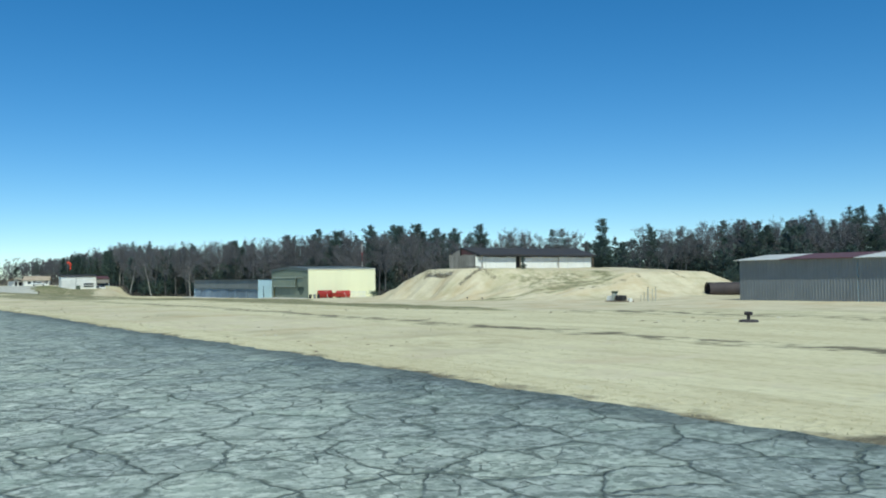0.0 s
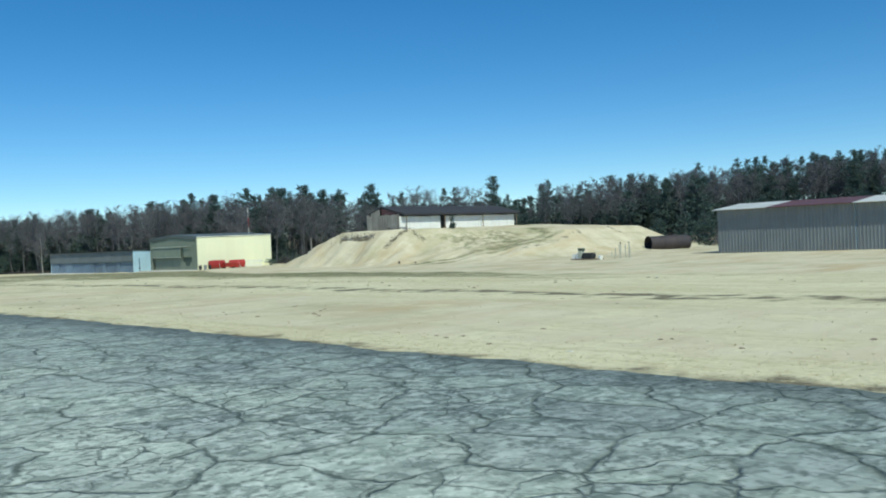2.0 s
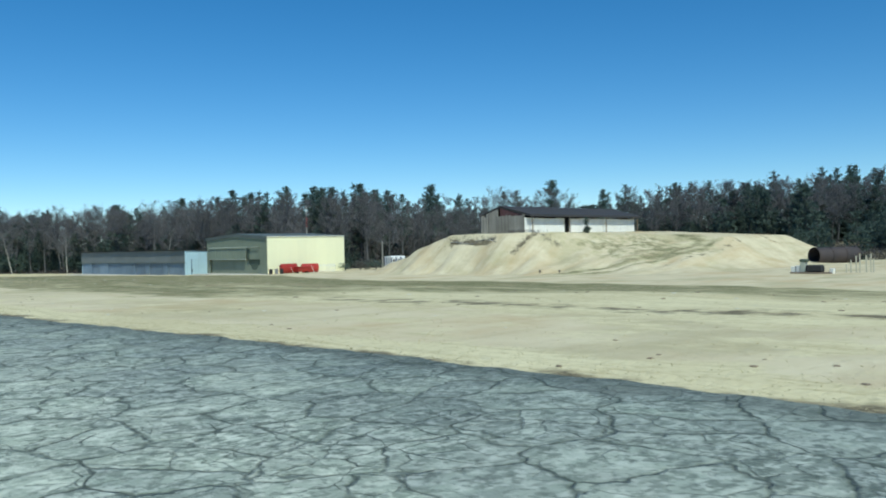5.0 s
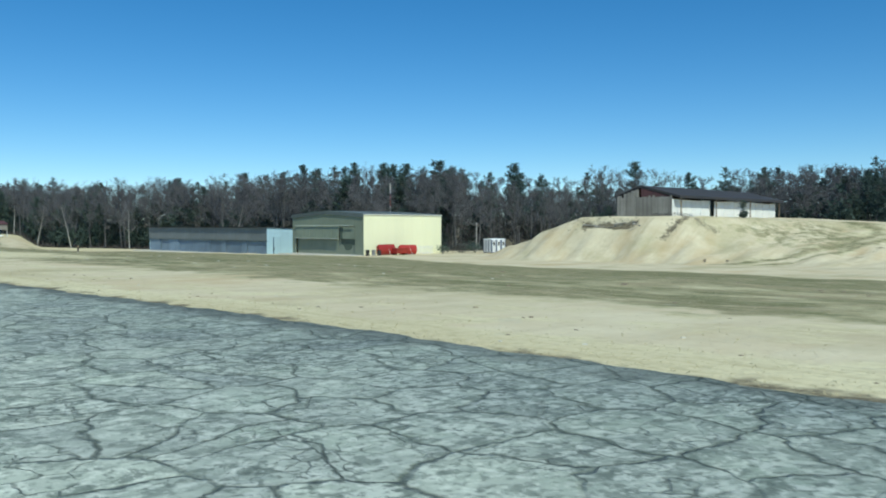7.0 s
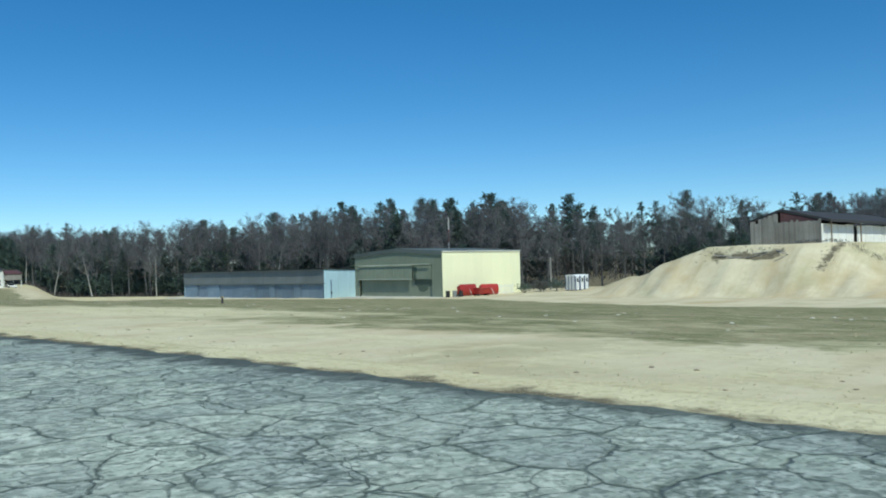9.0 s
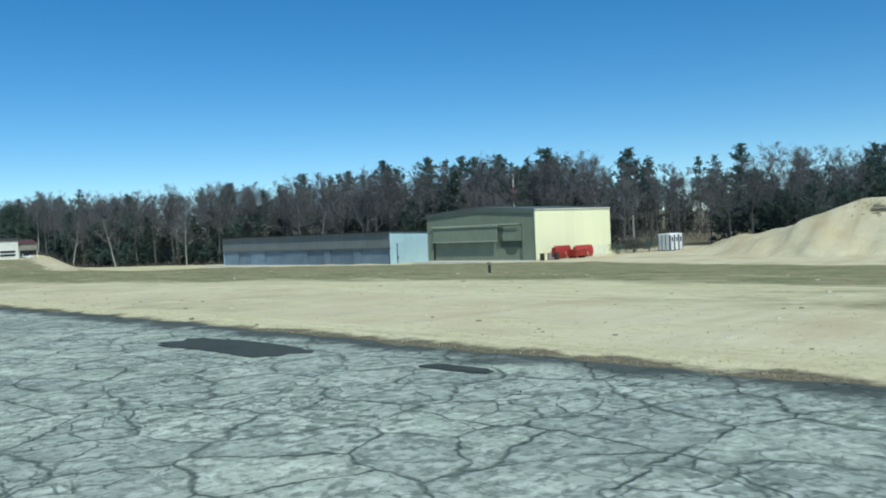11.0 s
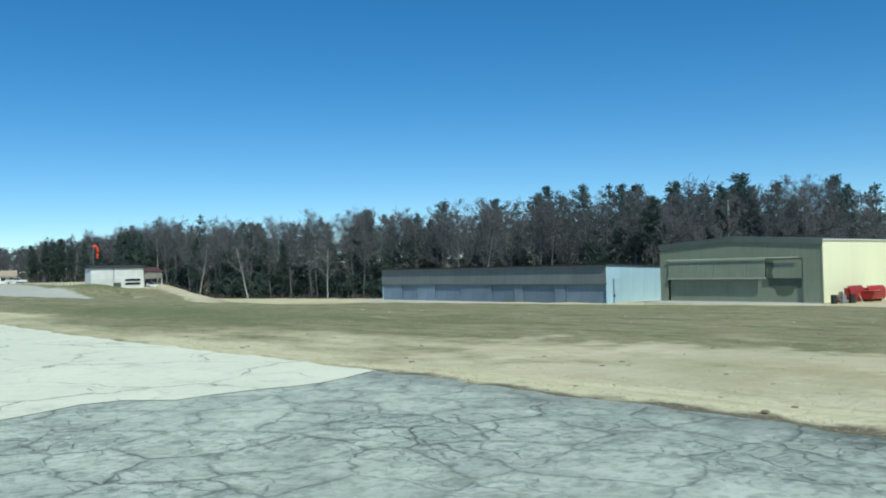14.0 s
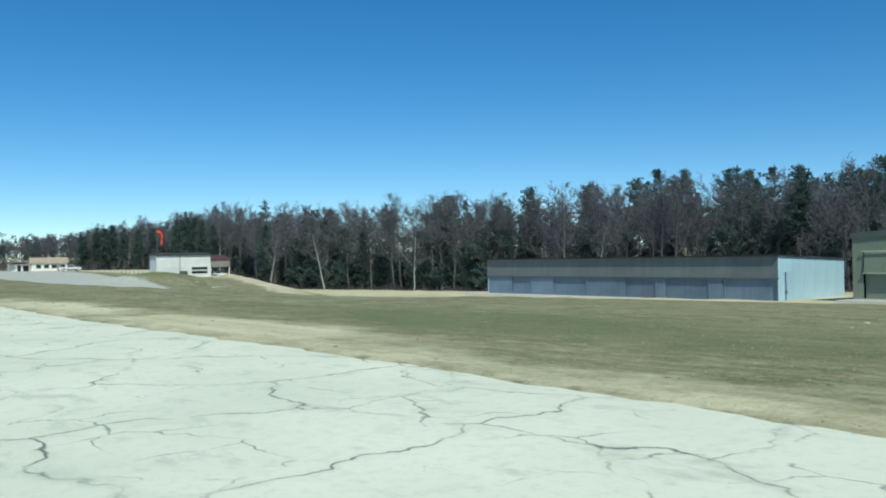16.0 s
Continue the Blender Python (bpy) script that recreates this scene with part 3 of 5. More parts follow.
dark = np.maximum(dark, (0.75 + 0.4 * step(-GX, 85, 105)) * (1 - 0.55 * step(-GX, 134, 140)) * np.exp(-(((GY - 7.0) / 0.3) ** 2)))
# dark brown soil along the broken brow, the overhang's shade painted in with it
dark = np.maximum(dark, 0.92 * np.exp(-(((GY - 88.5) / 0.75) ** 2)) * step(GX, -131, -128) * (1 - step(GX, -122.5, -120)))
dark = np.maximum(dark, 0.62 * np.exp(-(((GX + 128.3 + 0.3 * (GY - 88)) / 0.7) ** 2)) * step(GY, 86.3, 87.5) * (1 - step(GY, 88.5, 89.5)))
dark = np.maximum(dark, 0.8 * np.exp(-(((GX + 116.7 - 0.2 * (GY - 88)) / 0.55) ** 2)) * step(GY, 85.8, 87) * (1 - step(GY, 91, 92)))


def near_line_of(points, wide):
    """How near the ground lies to a line through the points: 1 on it, 0 past its width."""
    best = np.full(GX.shape, 1e9)
    for (xa, ya), (xb, yb) in zip(points, points[1:]):
        k = np.clip(((GX - xa) * (xb - xa) + (GY - ya) * (yb - ya)) / ((xb - xa) ** 2 + (yb - ya) ** 2), 0, 1)
        best = np.minimum(best, np.hypot(GX - xa - k * (xb - xa), GY - ya - k * (yb - ya)))
    return np.exp(-((best / wide) ** 2))


RUT = [(-108, 82), (-105.4, 84.7), (-101.9, 89.7), (-100.1, 95.6), (-98.6, 101.1), (-99.5, 105.2), (-103, 105.5)]
sand = sand * (1 - 0.58 * hill(GX, GY, -103, 98, 9, 9, 1.0) - 0.3 * hill(GX, GY, -112, 94, 5, 2.5, 1.0))
rut = np.maximum(near_line_of(RUT, 0.9), 0.9 * near_line_of([(a + 2.1, b - 0.8) for a, b in RUT], 0.7))
sand = sand * (1 - 0.75 * rut)
green = np.maximum(green, 0.85 * rut)
dark = np.maximum(dark, 0.5 * near_line_of([(-96.6, 90), (-95.5, 98.3), (-95, 104.2), (-96, 109)], 0.8))
dark = np.maximum(dark, 0.7 * near_line_of([(-97, 117), (-96.4, 117.9), (-94.5, 118.8)], 0.5))
green = np.maximum(green, 0.8 * hill(GX, GY, -104, 97, 9, 8, 1.0))
gravel = np.zeros_like(sand)
ROAD = [(-226, 41, 1.5), (-240, 40, 2.0), (-255, 40, 3.5), (-270, 42, 7.0), (-290, 40, 9.0), (-320, 46, 12.0), (-360, 52, 14.0), (-420, 55, 14.0)]
for (xa, ya, wa), (xb, yb, wb) in zip(ROAD, ROAD[1:]):
    k = np.clip(((GX - xa) * (xb - xa) + (GY - ya) * (yb - ya)) / ((xb - xa) ** 2 + (yb - ya) ** 2), 0, 1)
    off = np.hypot(GX - xa - k * (xb - xa), GY - ya - k * (yb - ya)) - (wa + k * (wb - wa))
    gravel = np.maximum(gravel, 1 - step(off, -1.0, 1.5))
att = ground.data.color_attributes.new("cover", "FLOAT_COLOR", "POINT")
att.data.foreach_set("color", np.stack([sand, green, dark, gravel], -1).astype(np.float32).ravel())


# ---- runway ----
EDGE = 6.86
rng = np.random.default_rng(3)


def ragged(x, amp=0.12):
    return amp * (np.sin(x * 1.7) * 0.4 + np.sin(x * 4.3 + 1.0) * 0.35 + np.sin(x * 9.1 + 2.0) * 0.25 + 0.8 * np.sin(x * 0.31))


def strip(name, x0_of_y, x1_of_y, material, z):
    """Paving between two cross lines x0(y) and x1(y), with a ragged grass edge."""
    ys = [-EDGE, -4, -2, 0, 1, 2, 2.6, 3.2, 3.6, 4, 4.5, 5, 5.4, 5.8, 6.2, 6.5, EDGE]
    n = 1400
    verts, faces = [], []
    for y in ys:
        xs = np.linspace(x0_of_y(y), x1_of_y(y), n)
        yy = y + (ragged(xs) if y == EDGE else 0 * xs)
        verts += [(float(a), float(b), z) for a, b in zip(xs, yy)]
    base = len(verts)
    xs = np.linspace(x0_of_y(EDGE), x1_of_y(EDGE), n)
    verts += [(float(a), float(EDGE + ragged(a)) + 0.02, z - 0.22) for a in xs]
    rows = len(ys) + 1
    for r in range(rows - 1):
        for i in range(n - 1):
            a = r * n + i
            faces.append((a, a + 1, a + n + 1, a + n))
    return raw(name, verts, faces, [material])


JOIN = [(-7, -136.0), (1.5, -136.3), (2.55, -136.7), (3.2, -137.0), (3.45, -137.3), (3.8, -136.5), (4.8, -136.6), (5.6, -136.4), (6.2, -136.6), (7, -137.0)]
join_x = lambda y: float(np.interp(y, [a for a, _ in JOIN], [b for _, b in JOIN]))
runway = strip("runway", join_x, lambda y: 120.0, M_ASPH, 0.0)
tagged(runway, "old grey asphalt runway broken by dark cracks", "runway", kind="structure")
pale = strip("runway_2", lambda y: -640.0, join_x, M_PALE, 0.006)
tagged(pale, "pale bleached runway paving with wandering cracks", "runway", kind="structure")


def patch(cx, cy, rx, ry, seed, material=M_PATCH):
    r = random.Random(seed)
    pts = []
    for i in range(26):
        a = i / 26 * math.tau
        k = 1 + r.uniform(-0.12, 0.12)
        c, s = math.cos(a), math.sin(a)
        pts.append((cx + rx * k * math.copysign(abs(c) ** 0.5, c), cy + ry * k * math.copysign(abs(s) ** 0.6, s)))
    ob = part("tar_patch", prism(pts, "z", -0.01, 0.012), material)
    return tagged(ob, "dark tar patch laid on the cracked runway asphalt", "tar patch", group="tar patches", kind="structure")


patch(-110.4, 5.6, 1.3, 0.4, 1)
patch(-106.8, 5.8, 0.4, 0.12, 2)
mark = part("paint_mark", prism([(-117.66, 2.985), (-117.55, 2.987), (-117.45, 2.999), (-117.33, 3.011), (-117.25, 3.03), (-117.3, 3.045), (-117.42, 3.037), (-117.5, 3.027), (-117.63, 3.012)], "z", 0.001, 0.008), M_WHITE)
tagged(mark, "worn streak of white paint on the runway", "paint mark", kind="structure")
patch(-39.95, 3.8, 0.29, 0.16, 3, M_PATCH2)


# ---- woods ----
def tube(verts, faces, slots, a, b, ra, rb, sides, slot):
    a, b = np.array(a), np.array(b)
    d = b - a
    d = d / (np.linalg.norm(d) + 1e-9)
    p = np.cross(d, (0.3, 0.9, 0.1) if abs(d[2]) > 0.8 else (0, 0, 1))
    p = p / np.linalg.norm(p)
    q = np.cross(d, p)
    base = len(verts)
    for c, r in ((a, ra), (b, rb)):
        for i in range(sides):
            t = i / sides * math.tau
            verts.append(tuple(c + r * (p * math.cos(t) + q * math.sin(t))))
    for i in range(sides):
        j = (i + 1) % sides
        faces.append((base + i, base + j, base + sides + j, base + sides + i))
        slots.append(slot)


def sprig(verts, faces, slots, c, way, length, width, slot):
    """One thin wedge, fanning out towards its end."""
    way = np.array(way) / (np.linalg.norm(way) + 1e-9)
    s = np.cross(way, np.random.uniform(-1, 1, 3))
    s = s / (np.linalg.norm(s) + 1e-9) * width
    c = np.array(c)
    base = len(verts)
    verts += [tuple(c), tuple(c + way * length + s), tuple(c + way * length - s)]
    faces.append((base, base + 1, base + 2))
    slots.append(slot)


def grow_bare(seed, height, radius, forks=9, lean=0.05, fine=1.0, wide=1.0):
    """A leafless tree: tapered bent trunk, limbs that rise, and many thin twigs. Returns trunk and crown arrays."""
    np.random.seed(seed)
    r = np.random
    tv, tf, ts, cv, cf, cs = [], [], [], [], [], []
    pts = [np.array((0.0, 0.0, -0.4))]
    n = 9
    drift = r.uniform(-lean, lean, 2)
    for i in range(n):
        s = pts[-1] + np.array((drift[0] + r.uniform(-0.06, 0.06), drift[1] + r.uniform(-0.06, 0.06), 1.0)) * (height + 0.4) * 0.92 / n
        pts.append(s)
    rad = [radius * (1 - 0.9 * i / n) ** 0.8 for i in range(n + 1)]
    for i in range(n):
        tube(tv, tf, ts, pts[i], pts[i + 1], rad[i], rad[i + 1], 6, 0)

    def branch(a, way, length, rr, level):
        if level == 2:
            sprig(cv, cf, cs, a, way, length, 0.012 + 0.01 * wide, 0)
            for _ in range(int(round(3 * fine))):
                side = way + r.uniform(-0.8, 0.8, 3) + np.array((0, 0, 0.2))
                sprig(cv, cf, cs, np.array(a) + way * length * r.uniform(0.2, 0.9), side, length * r.uniform(0.5, 0.9), 0.008 + 0.01 * wide, 0)
            return
        segs = 3 if level == 0 else 2
        p = np.array(a)
        for k in range(segs):
            way = way + np.array((r.uniform(-0.22, 0.22), r.uniform(-0.22, 0.22), 0.12))
            way = way / np.linalg.norm(way)
            q = p + way * length / segs
            if level == 0:
                tube(tv, tf, ts, p, q, rr * (1 - k / segs * 0.6), rr * (1 - (k + 1) / segs * 0.6), 4, 0)
            else:
                sprig(cv, cf, cs, q, p - q, length / segs * 1.05, rr, 0)
            for _ in range(3 if level == 0 else 4):
                side = way + r.uniform(-0.9, 0.9, 3) + np.array((0, 0, 0.25))
                branch(p + (q - p) * r.uniform(0.3, 1), side / np.linalg.norm(side), length * r.uniform(0.35, 0.6), rr * 0.45, level + 1)
            p = q

    for k in range(forks):
        f = 0.34 + 0.64 * (k + r.uniform(0, 0.9)) / forks
        i = min(int(f * n), n - 1)
        a = pts[i] + (pts[i + 1] - pts[i]) * (f * n - i)
        t = k * 2.4 + r.uniform(-0.6, 0.6)
        up = 0.55 + 0.6 * f
        way = np.array((math.cos(t), math.sin(t), up))
        branch(a, way / np.linalg.norm(way), height * (0.34 - 0.2 * f) * r.uniform(0.8, 1.25), radius * 0.36 * (1.15 - f), 0)
    return (tv, tf), (cv, cf)


def fan(c, way, length, width, r):
    """Many thin wedges at once, each fanning out towards its end."""
    way = way / (np.linalg.norm(way, axis=1)[:, None] + 1e-9)
    s = np.cross(way, r.uniform(-1, 1, way.shape))
    s = s / (np.linalg.norm(s, axis=1)[:, None] + 1e-9) * width[:, None]
    tip = c + way * length[:, None]
    return np.stack([c, tip + s, tip - s], 1).reshape(-1, 3)


def grow_pine(seed, height, radius, low=0.25, wide=0.2, tiers=15, dense=1.0, leaf=1.0):
    """A white pine: straight trunk, uneven whorls of upswept arms that carry flat plumes of needles, gaps between the tiers."""
    r = np.random.RandomState(seed)
    tv, tf, ts, C, W, L, D = [], [], [], [], [], [], []
    for i in range(6):
        a, b = i / 6, (i + 1) / 6
        tube(tv, tf, ts, (0, 0, a * height * 0.98 - 0.4), (0, 0, b * height * 0.98 - 0.4), radius * (1 - 0.93 * a), radius * (1 - 0.93 * b), 6, 0)

    def plume(c, out, n, size):
        n = max(2, int(round(n * dense)))
        way = r.normal(0, 1, (n, 3)) * (0.7, 0.7, 0.4) + np.asarray(out) * 0.6 + (0, 0, 0.45)
        C.append(np.asarray(c) + r.normal(0, 0.2, (n, 3)) * (1, 1, 0.5) * size)
        W.append(way)
        L.append(r.uniform(0.45, 0.9, n) * size)
        D.append(r.uniform(0.07, 0.14, n) * size * leaf)

    lop = r.uniform(0, math.tau)
    for k in range(tiers):
        f = min(low + (0.97 - low) * (k + r.uniform(-0.25, 0.25)) / (tiers - 1), 0.97)
        g = max(f - low, 0) / (1 - low)
        reach = height * wide * (1.02 - g) ** 0.7 * (0.62 + 0.38 * min(1, g * 4)) * r.uniform(0.6, 1.2)
        arms = r.randint(4, 7)
        t0 = r.uniform(0, 6)
        for j in range(arms):
            if r.uniform() < 0.1:
                continue
            t = t0 + j / arms * math.tau + r.uniform(-0.3, 0.3)
            ln = reach * r.uniform(0.6, 1.1) * (1 + 0.18 * math.cos(t - lop))
            out = np.array((math.cos(t), math.sin(t), 0.0))
            a = np.array((0, 0, min(f * height + r.uniform(-0.3, 0.3), height * 0.97) - 0.4))
            rise = r.uniform(0.02, 0.3) + 0.75 * g * g
            tip = a + out * ln + np.array((0, 0, ln * rise))
            tube(tv, tf, ts, a, a + (tip - a) * 0.9, radius * 0.2 * (1.1 - f), 0.015, 3, 0)
            side = np.array((-out[1], out[0], 0.0))
            steps = max(2, int(ln / 0.42))
            for s in np.linspace(0.28, 1.0, steps):
                c = a + (tip - a) * s + np.array((0, 0, 0.22 * ln * s * s))
                spread_w = 0.34 * ln * s * (1.15 - s) + 0.12
                for q in (-1, 0, 1) if ln > 1.0 else (0,):
                    plume(c + side * q * spread_w * r.uniform(0.6, 1.2), out + side * q * 0.6, 7, 1.0 if ln > 1.0 else 0.8)
    for z in np.linspace(0.88, 0.975, 8):
        plume((0, 0, height * z - 0.4), (0, 0, 0.8), 12, 1.15 if z < 0.95 else 0.8)
    v = fan(np.concatenate(C), np.concatenate(W), np.concatenate(L), np.concatenate(D), r)
    return (tv, tf), (v.tolist(), np.arange(len(v)).reshape(-1, 3).tolist())


def tree_thing(name, arrays, bark, leaf, label, category, m, crown_name="crown"):
    (tv, tf), (cv, cf) = arrays
    t = thing(name, m, label, category, group=category + "s at the wood's edge")
    raw("trunk", tv, tf, [bark], t, smooth=True)
    raw(crown_name, cv, cf, [leaf], t)
    return t


random.seed(11)
front = lambda x: float(lerp_table(x, FRONT))
bare_kinds = [(grow_bare(21 + i, 15.5 + 0.5 * i, 0.17 + 0.01 * i, 10 + i % 3, 0.05, 1.4, 1.2), M_BARK) for i in range(5)]
birch_kinds = [(grow_bare(41 + i, 14.0 + i, 0.2, 8, 0.2), M_BIRCH) for i in range(3)]
pine_kinds = [grow_pine(61, 19, 0.26, 0.25, 0.17, 15), grow_pine(62, 20, 0.28, 0.4, 0.16, 13), grow_pine(63, 17, 0.24, 0.12, 0.2, 16), grow_pine(64, 21, 0.28, 0.5, 0.15, 12), grow_pine(65, 9, 0.14, 0.04, 0.27, 13, 0.8, 1.1)]
sources = {}


def in_clearing(x, y):
    return -200 < x and x > -173.5 - 0.33 * (y - 115) and y < 129


def open_view(x, y):
    return -200 < x and x > -173.5 - 0.33 * (y - 115) and y < 178


def plant(kind, i, x, y, size, turn):
    if in_clearing(x, y):
        return None
    m = pose(x, y, gz(x, y), random.uniform(-2, 2), random.uniform(-2, 2), turn) @ Matrix.Scale(size, 4)
    key = (kind, i)
    if key in sources:
        return copy_tree(sources[key], m)
    if kind == "bare":
        ob = tree_thing("bare_tree", bare_kinds[i][0], M_BARK, M_TWIG, "leafless grey deciduous tree at the wood's edge", "bare tree", m)
    elif kind == "birch":
        ob = tree_thing("birch_tree", birch_kinds[i][0], M_BIRCH, M_TWIG, "leafless birch with a pale leaning trunk", "birch tree", m)
    else:
        ob = tree_thing("pine_tree", pine_kinds[i], M_BARK, M_NEEDLE, "dark green white pine with uneven tiers of needles", "pine tree", m)
    sources[key] = ob
    return ob


def copy_tree(src, m):
    ob = copy_thing(src, Matrix.Identity(4))
    ob.matrix_basis = m
    return ob


# pines whose tops stand clear of the wood: place and height of the top
TALL = [(-194, 202, 19.9, 2), (-195, 153.5, 16.9, 3), (-276, 110, 14.6, 1), (-281, 113, 15.2, 3), (-273, 129, 17.0, 3), (-236, 121.5, 17.0, 0),
        (-247.5, 148, 19.6, 1), (-241, 152.5, 19.3, 1), (-222, 142, 17.6, 3), (-204.5, 137.5, 17.2, 2), (-203, 139, 15.0, 2), (-235, 150, 18.6, 3), (-224, 164.6, 17.6, 1),
        (-173, 236, 19.0, 1), (-160, 255, 18.9, 3), (-160.5, 279, 19.7, 3), (-155, 301, 22.4, 1), (-303, 98, 13.2, 2), (-253.5, 140, 17.8, 3),
        (-213, 150, 16.6, 3), (-260, 133, 16.8, 1), (-288, 116, 14.2, 3), (-185, 215, 17.0, 1), (-132, 262, 20.4, 3), (-118, 240, 19.4, 1), (-104, 226, 18.6, 3), (-92, 216, 18.2, 0), (-144, 280, 21.0, 1), (-124, 285, 21.8, 3), (-112, 250, 20.0, 3), (-97, 236, 19.4, 1)]
HEIGHTS = [19, 20, 17, 21, 9]
for x, y, top, kind in TALL:
    plant("pine", kind, x, y, (top - gz(x, y)) / (HEIGHTS[kind] * 0.985 + 0.4), 37 * x)
# dark pines behind the white building, and bushy evergreens at the wood's foot
for k, (x, y, top, kind) in enumerate(((-349, 90, 12.4, 2), (-355, 91, 13.4, 2), (-361, 91.5, 13.7, 2), (-368, 92, 13.2, 2), (-376, 94, 13.6, 0), (-343, 90, 11.0, 2), (-424, 96, 13.4, 0), (-436, 97, 14.6, 2), (-447, 98, 14.0, 2), (-458, 98, 14.8, 0), (-470, 97, 13.6, 2), (-411, 96, 12.6, 2), (-398, 96, 12.2, 0), (-295, 88.5, 8.2, 4), (-290, 89.5, 9.4, 4), (-285, 90, 7.6, 4), (-299, 88, 6.4, 4), (-268, 95, 6.5, 4), (-263, 97, 7.5, 4), (-254, 98.5, 6.5, 4), (-250, 100, 7.8, 4), (-235, 104, 6.0, 4), (-214, 108, 6.8, 4), (-207, 110, 6.2, 4))):
    plant("pine", kind, x, y, (top - gz(x, y)) / (HEIGHTS[kind] * 0.985), 61 * k)

x = -84.0
while x > -470:
    x -= random.uniform(2.2, 3.8)
    low = 0.8 if -178 < x < -163 else (0.94 if x >= -163 else 1.0)
    for row in range(2 if x > -330 else 1):
        y = front(x) + row * random.uniform(6, 14) + random.uniform(0, 5)
        pines = 0.4 if x > -130 else (0.25 if x > -200 else (0.18 if x > -330 else 0.35))
        u = random.random()
        if u < pines * (0.45 if row == 0 else 1.1):
            plant("pine", random.randrange(4), x, y, random.uniform(0.6, 0.8) * low, random.uniform(0, 360))
        elif u < (0.86 if -305 < x < -245 else 0.95) or row:
            plant("bare", random.randrange(5), x, y, random.uniform(0.8, 0.98) * low * (1.05 if -335 < x < -262 else 1.0), random.uniform(0, 360))
        else:
            plant("birch", random.randrange(3), x, front(x) - random.uniform(0.5, 2.5), random.uniform(0.7, 0.95), random.uniform(0, 360))
    if random.random() < (0.55 if x > -345 else 0.2):
        plant("pine", 4, x + random.uniform(-1, 1), front(x) + random.uniform(0.5, 7), random.uniform(0.45, 1.05), random.uniform(0, 360))


def woods(name, label, spots, kinds, leaf, bark, seed):
    """Far woods that nobody could count: all trunks and crowns in one object."""
    r = np.random.default_rng(seed)
    V, F, S, base = [], [], [], 0
    packs = [[(np.array(v), np.array(f), s) for (v, f), s in zip(k, (0, 1))] for k in kinds]
    for x, y, size in spots:
        if in_clearing(x, y) or (open_view(x, y) and name != "young_evergreens"):
            continue
        for v, f, s in packs[r.integers(len(packs))]:
            t = r.uniform(0, math.tau)
            c, sn = math.cos(t), math.sin(t)
            w = v @ np.array(((c, sn, 0), (-sn, c, 0), (0, 0, 1))) * size + (x, y, gz(x, y))
            V.append(w)
            F += (f + base).tolist()
            S.append(np.full(len(f), s))
            base += len(w)
    ob = raw(name, np.concatenate(V).tolist(), F, [bark, leaf], slots=np.concatenate(S).tolist())
    return tagged(ob, label, "woods", kind="stuff")


thin_bare = [grow_bare(81 + i, 16, 0.13, 4, 0.06, 0.34, 4.6) for i in range(3)]
thin_pine = [grow_pine(91 + i, 19, 0.25, 0.4, 0.16, 11, 0.3, 1.9) for i in range(3)]
spots_b, spots_p = [], []
for k in range(450):
    u = random.random()
    x = random.uniform(-240, -85) if u < 0.5 else (random.uniform(-430, -240) if u < 0.82 else random.uniform(-700, -430))
    y = front(x) + 8 + random.uniform(0, 1) ** 1.5 * 75
    (spots_p if random.random() < (0.32 if x > -120 else 0.2) else spots_b).append((x, y, random.uniform(0.8, 0.96) * (0.78 if -190 < x < -163 and y > 150 else (1.0 if x > -163 else (1.08 if -340 < x < -262 else 1.05)))))
young = [grow_pine(96, 9, 0.14, 0.05, 0.27, 8, 0.29, 2.1)]
spots_y = []
for k in range(140):
    x = random.uniform(-420, -60)
    spots_y.append((x, front(x) + 2 + abs(random.gauss(0, 14)), random.uniform(0.5, 1.2)))
for k in range(90):
    spots_y.append((random.uniform(-250, -112), random.uniform(178, 205), random.uniform(0.8, 1.5)))
for k in range(16):
    xx = random.uniform(-160, -146)
    plant("pine" if k % 3 else "bare", k % 4, xx, random.uniform(131, 160), random.uniform(0.4, 0.55), random.uniform(0, 360))
for k in range(70):
    spots_y.append((random.uniform(-106, -30), random.uniform(137, 200), random.uniform(0.45, 0.9)))
for k in range(40):
    spots_y.append((random.uniform(-160, -145), random.uniform(130, 172), random.uniform(0.5, 0.9)))
for k in range(130):
    x, y = random.uniform(-260, -112), random.uniform(180, 225)
    (spots_p if random.random() < 0.3 else spots_b).append((x, y, random.uniform(0.6, 0.78)))
for k in range(115):
    x, y = random.uniform(-310, -190), random.uniform(118, 190)
    (spots_p if random.random() < 0.2 else spots_b).append((x, y, random.uniform(0.84, 1.0)))
for k in range(150):
    x, y = random.uniform(-190, -85), random.uniform(222, 300)
    (spots_p if random.random() < 0.15 else spots_b).append((x, y, random.uniform(0.9, 1.02)))
for k in range(70):
    spots_y.append((random.uniform(-178, -92), random.uniform(200, 236), random.uniform(0.6, 1.1)))
for k in range(230):
    x = random.uniform(-720, -370)
    y = front(x) + random.uniform(1, 32)
    (spots_p if random.random() < (0.55 if -440 < x < -370 else 0.15) else spots_b).append((x, y, random.uniform(0.6, 0.84)))
far_kinds = [grow_bare(131 + i, 16, 0.18, 6, 0.05, 0.34, 9.0) for i in range(2)]
spots_f = [(random.uniform(-620, -385), random.uniform(100, 150), random.uniform(0.78, 1.0)) for k in range(190)]
woods("young_evergreens", "dark young evergreens under the taller trees", spots_y, young, M_NEEDLE, M_BARK, 7)
woods("far_woods", "distant grey leafless woods behind the house", spots_f, far_kinds, M_TWIG, M_BARK, 9)
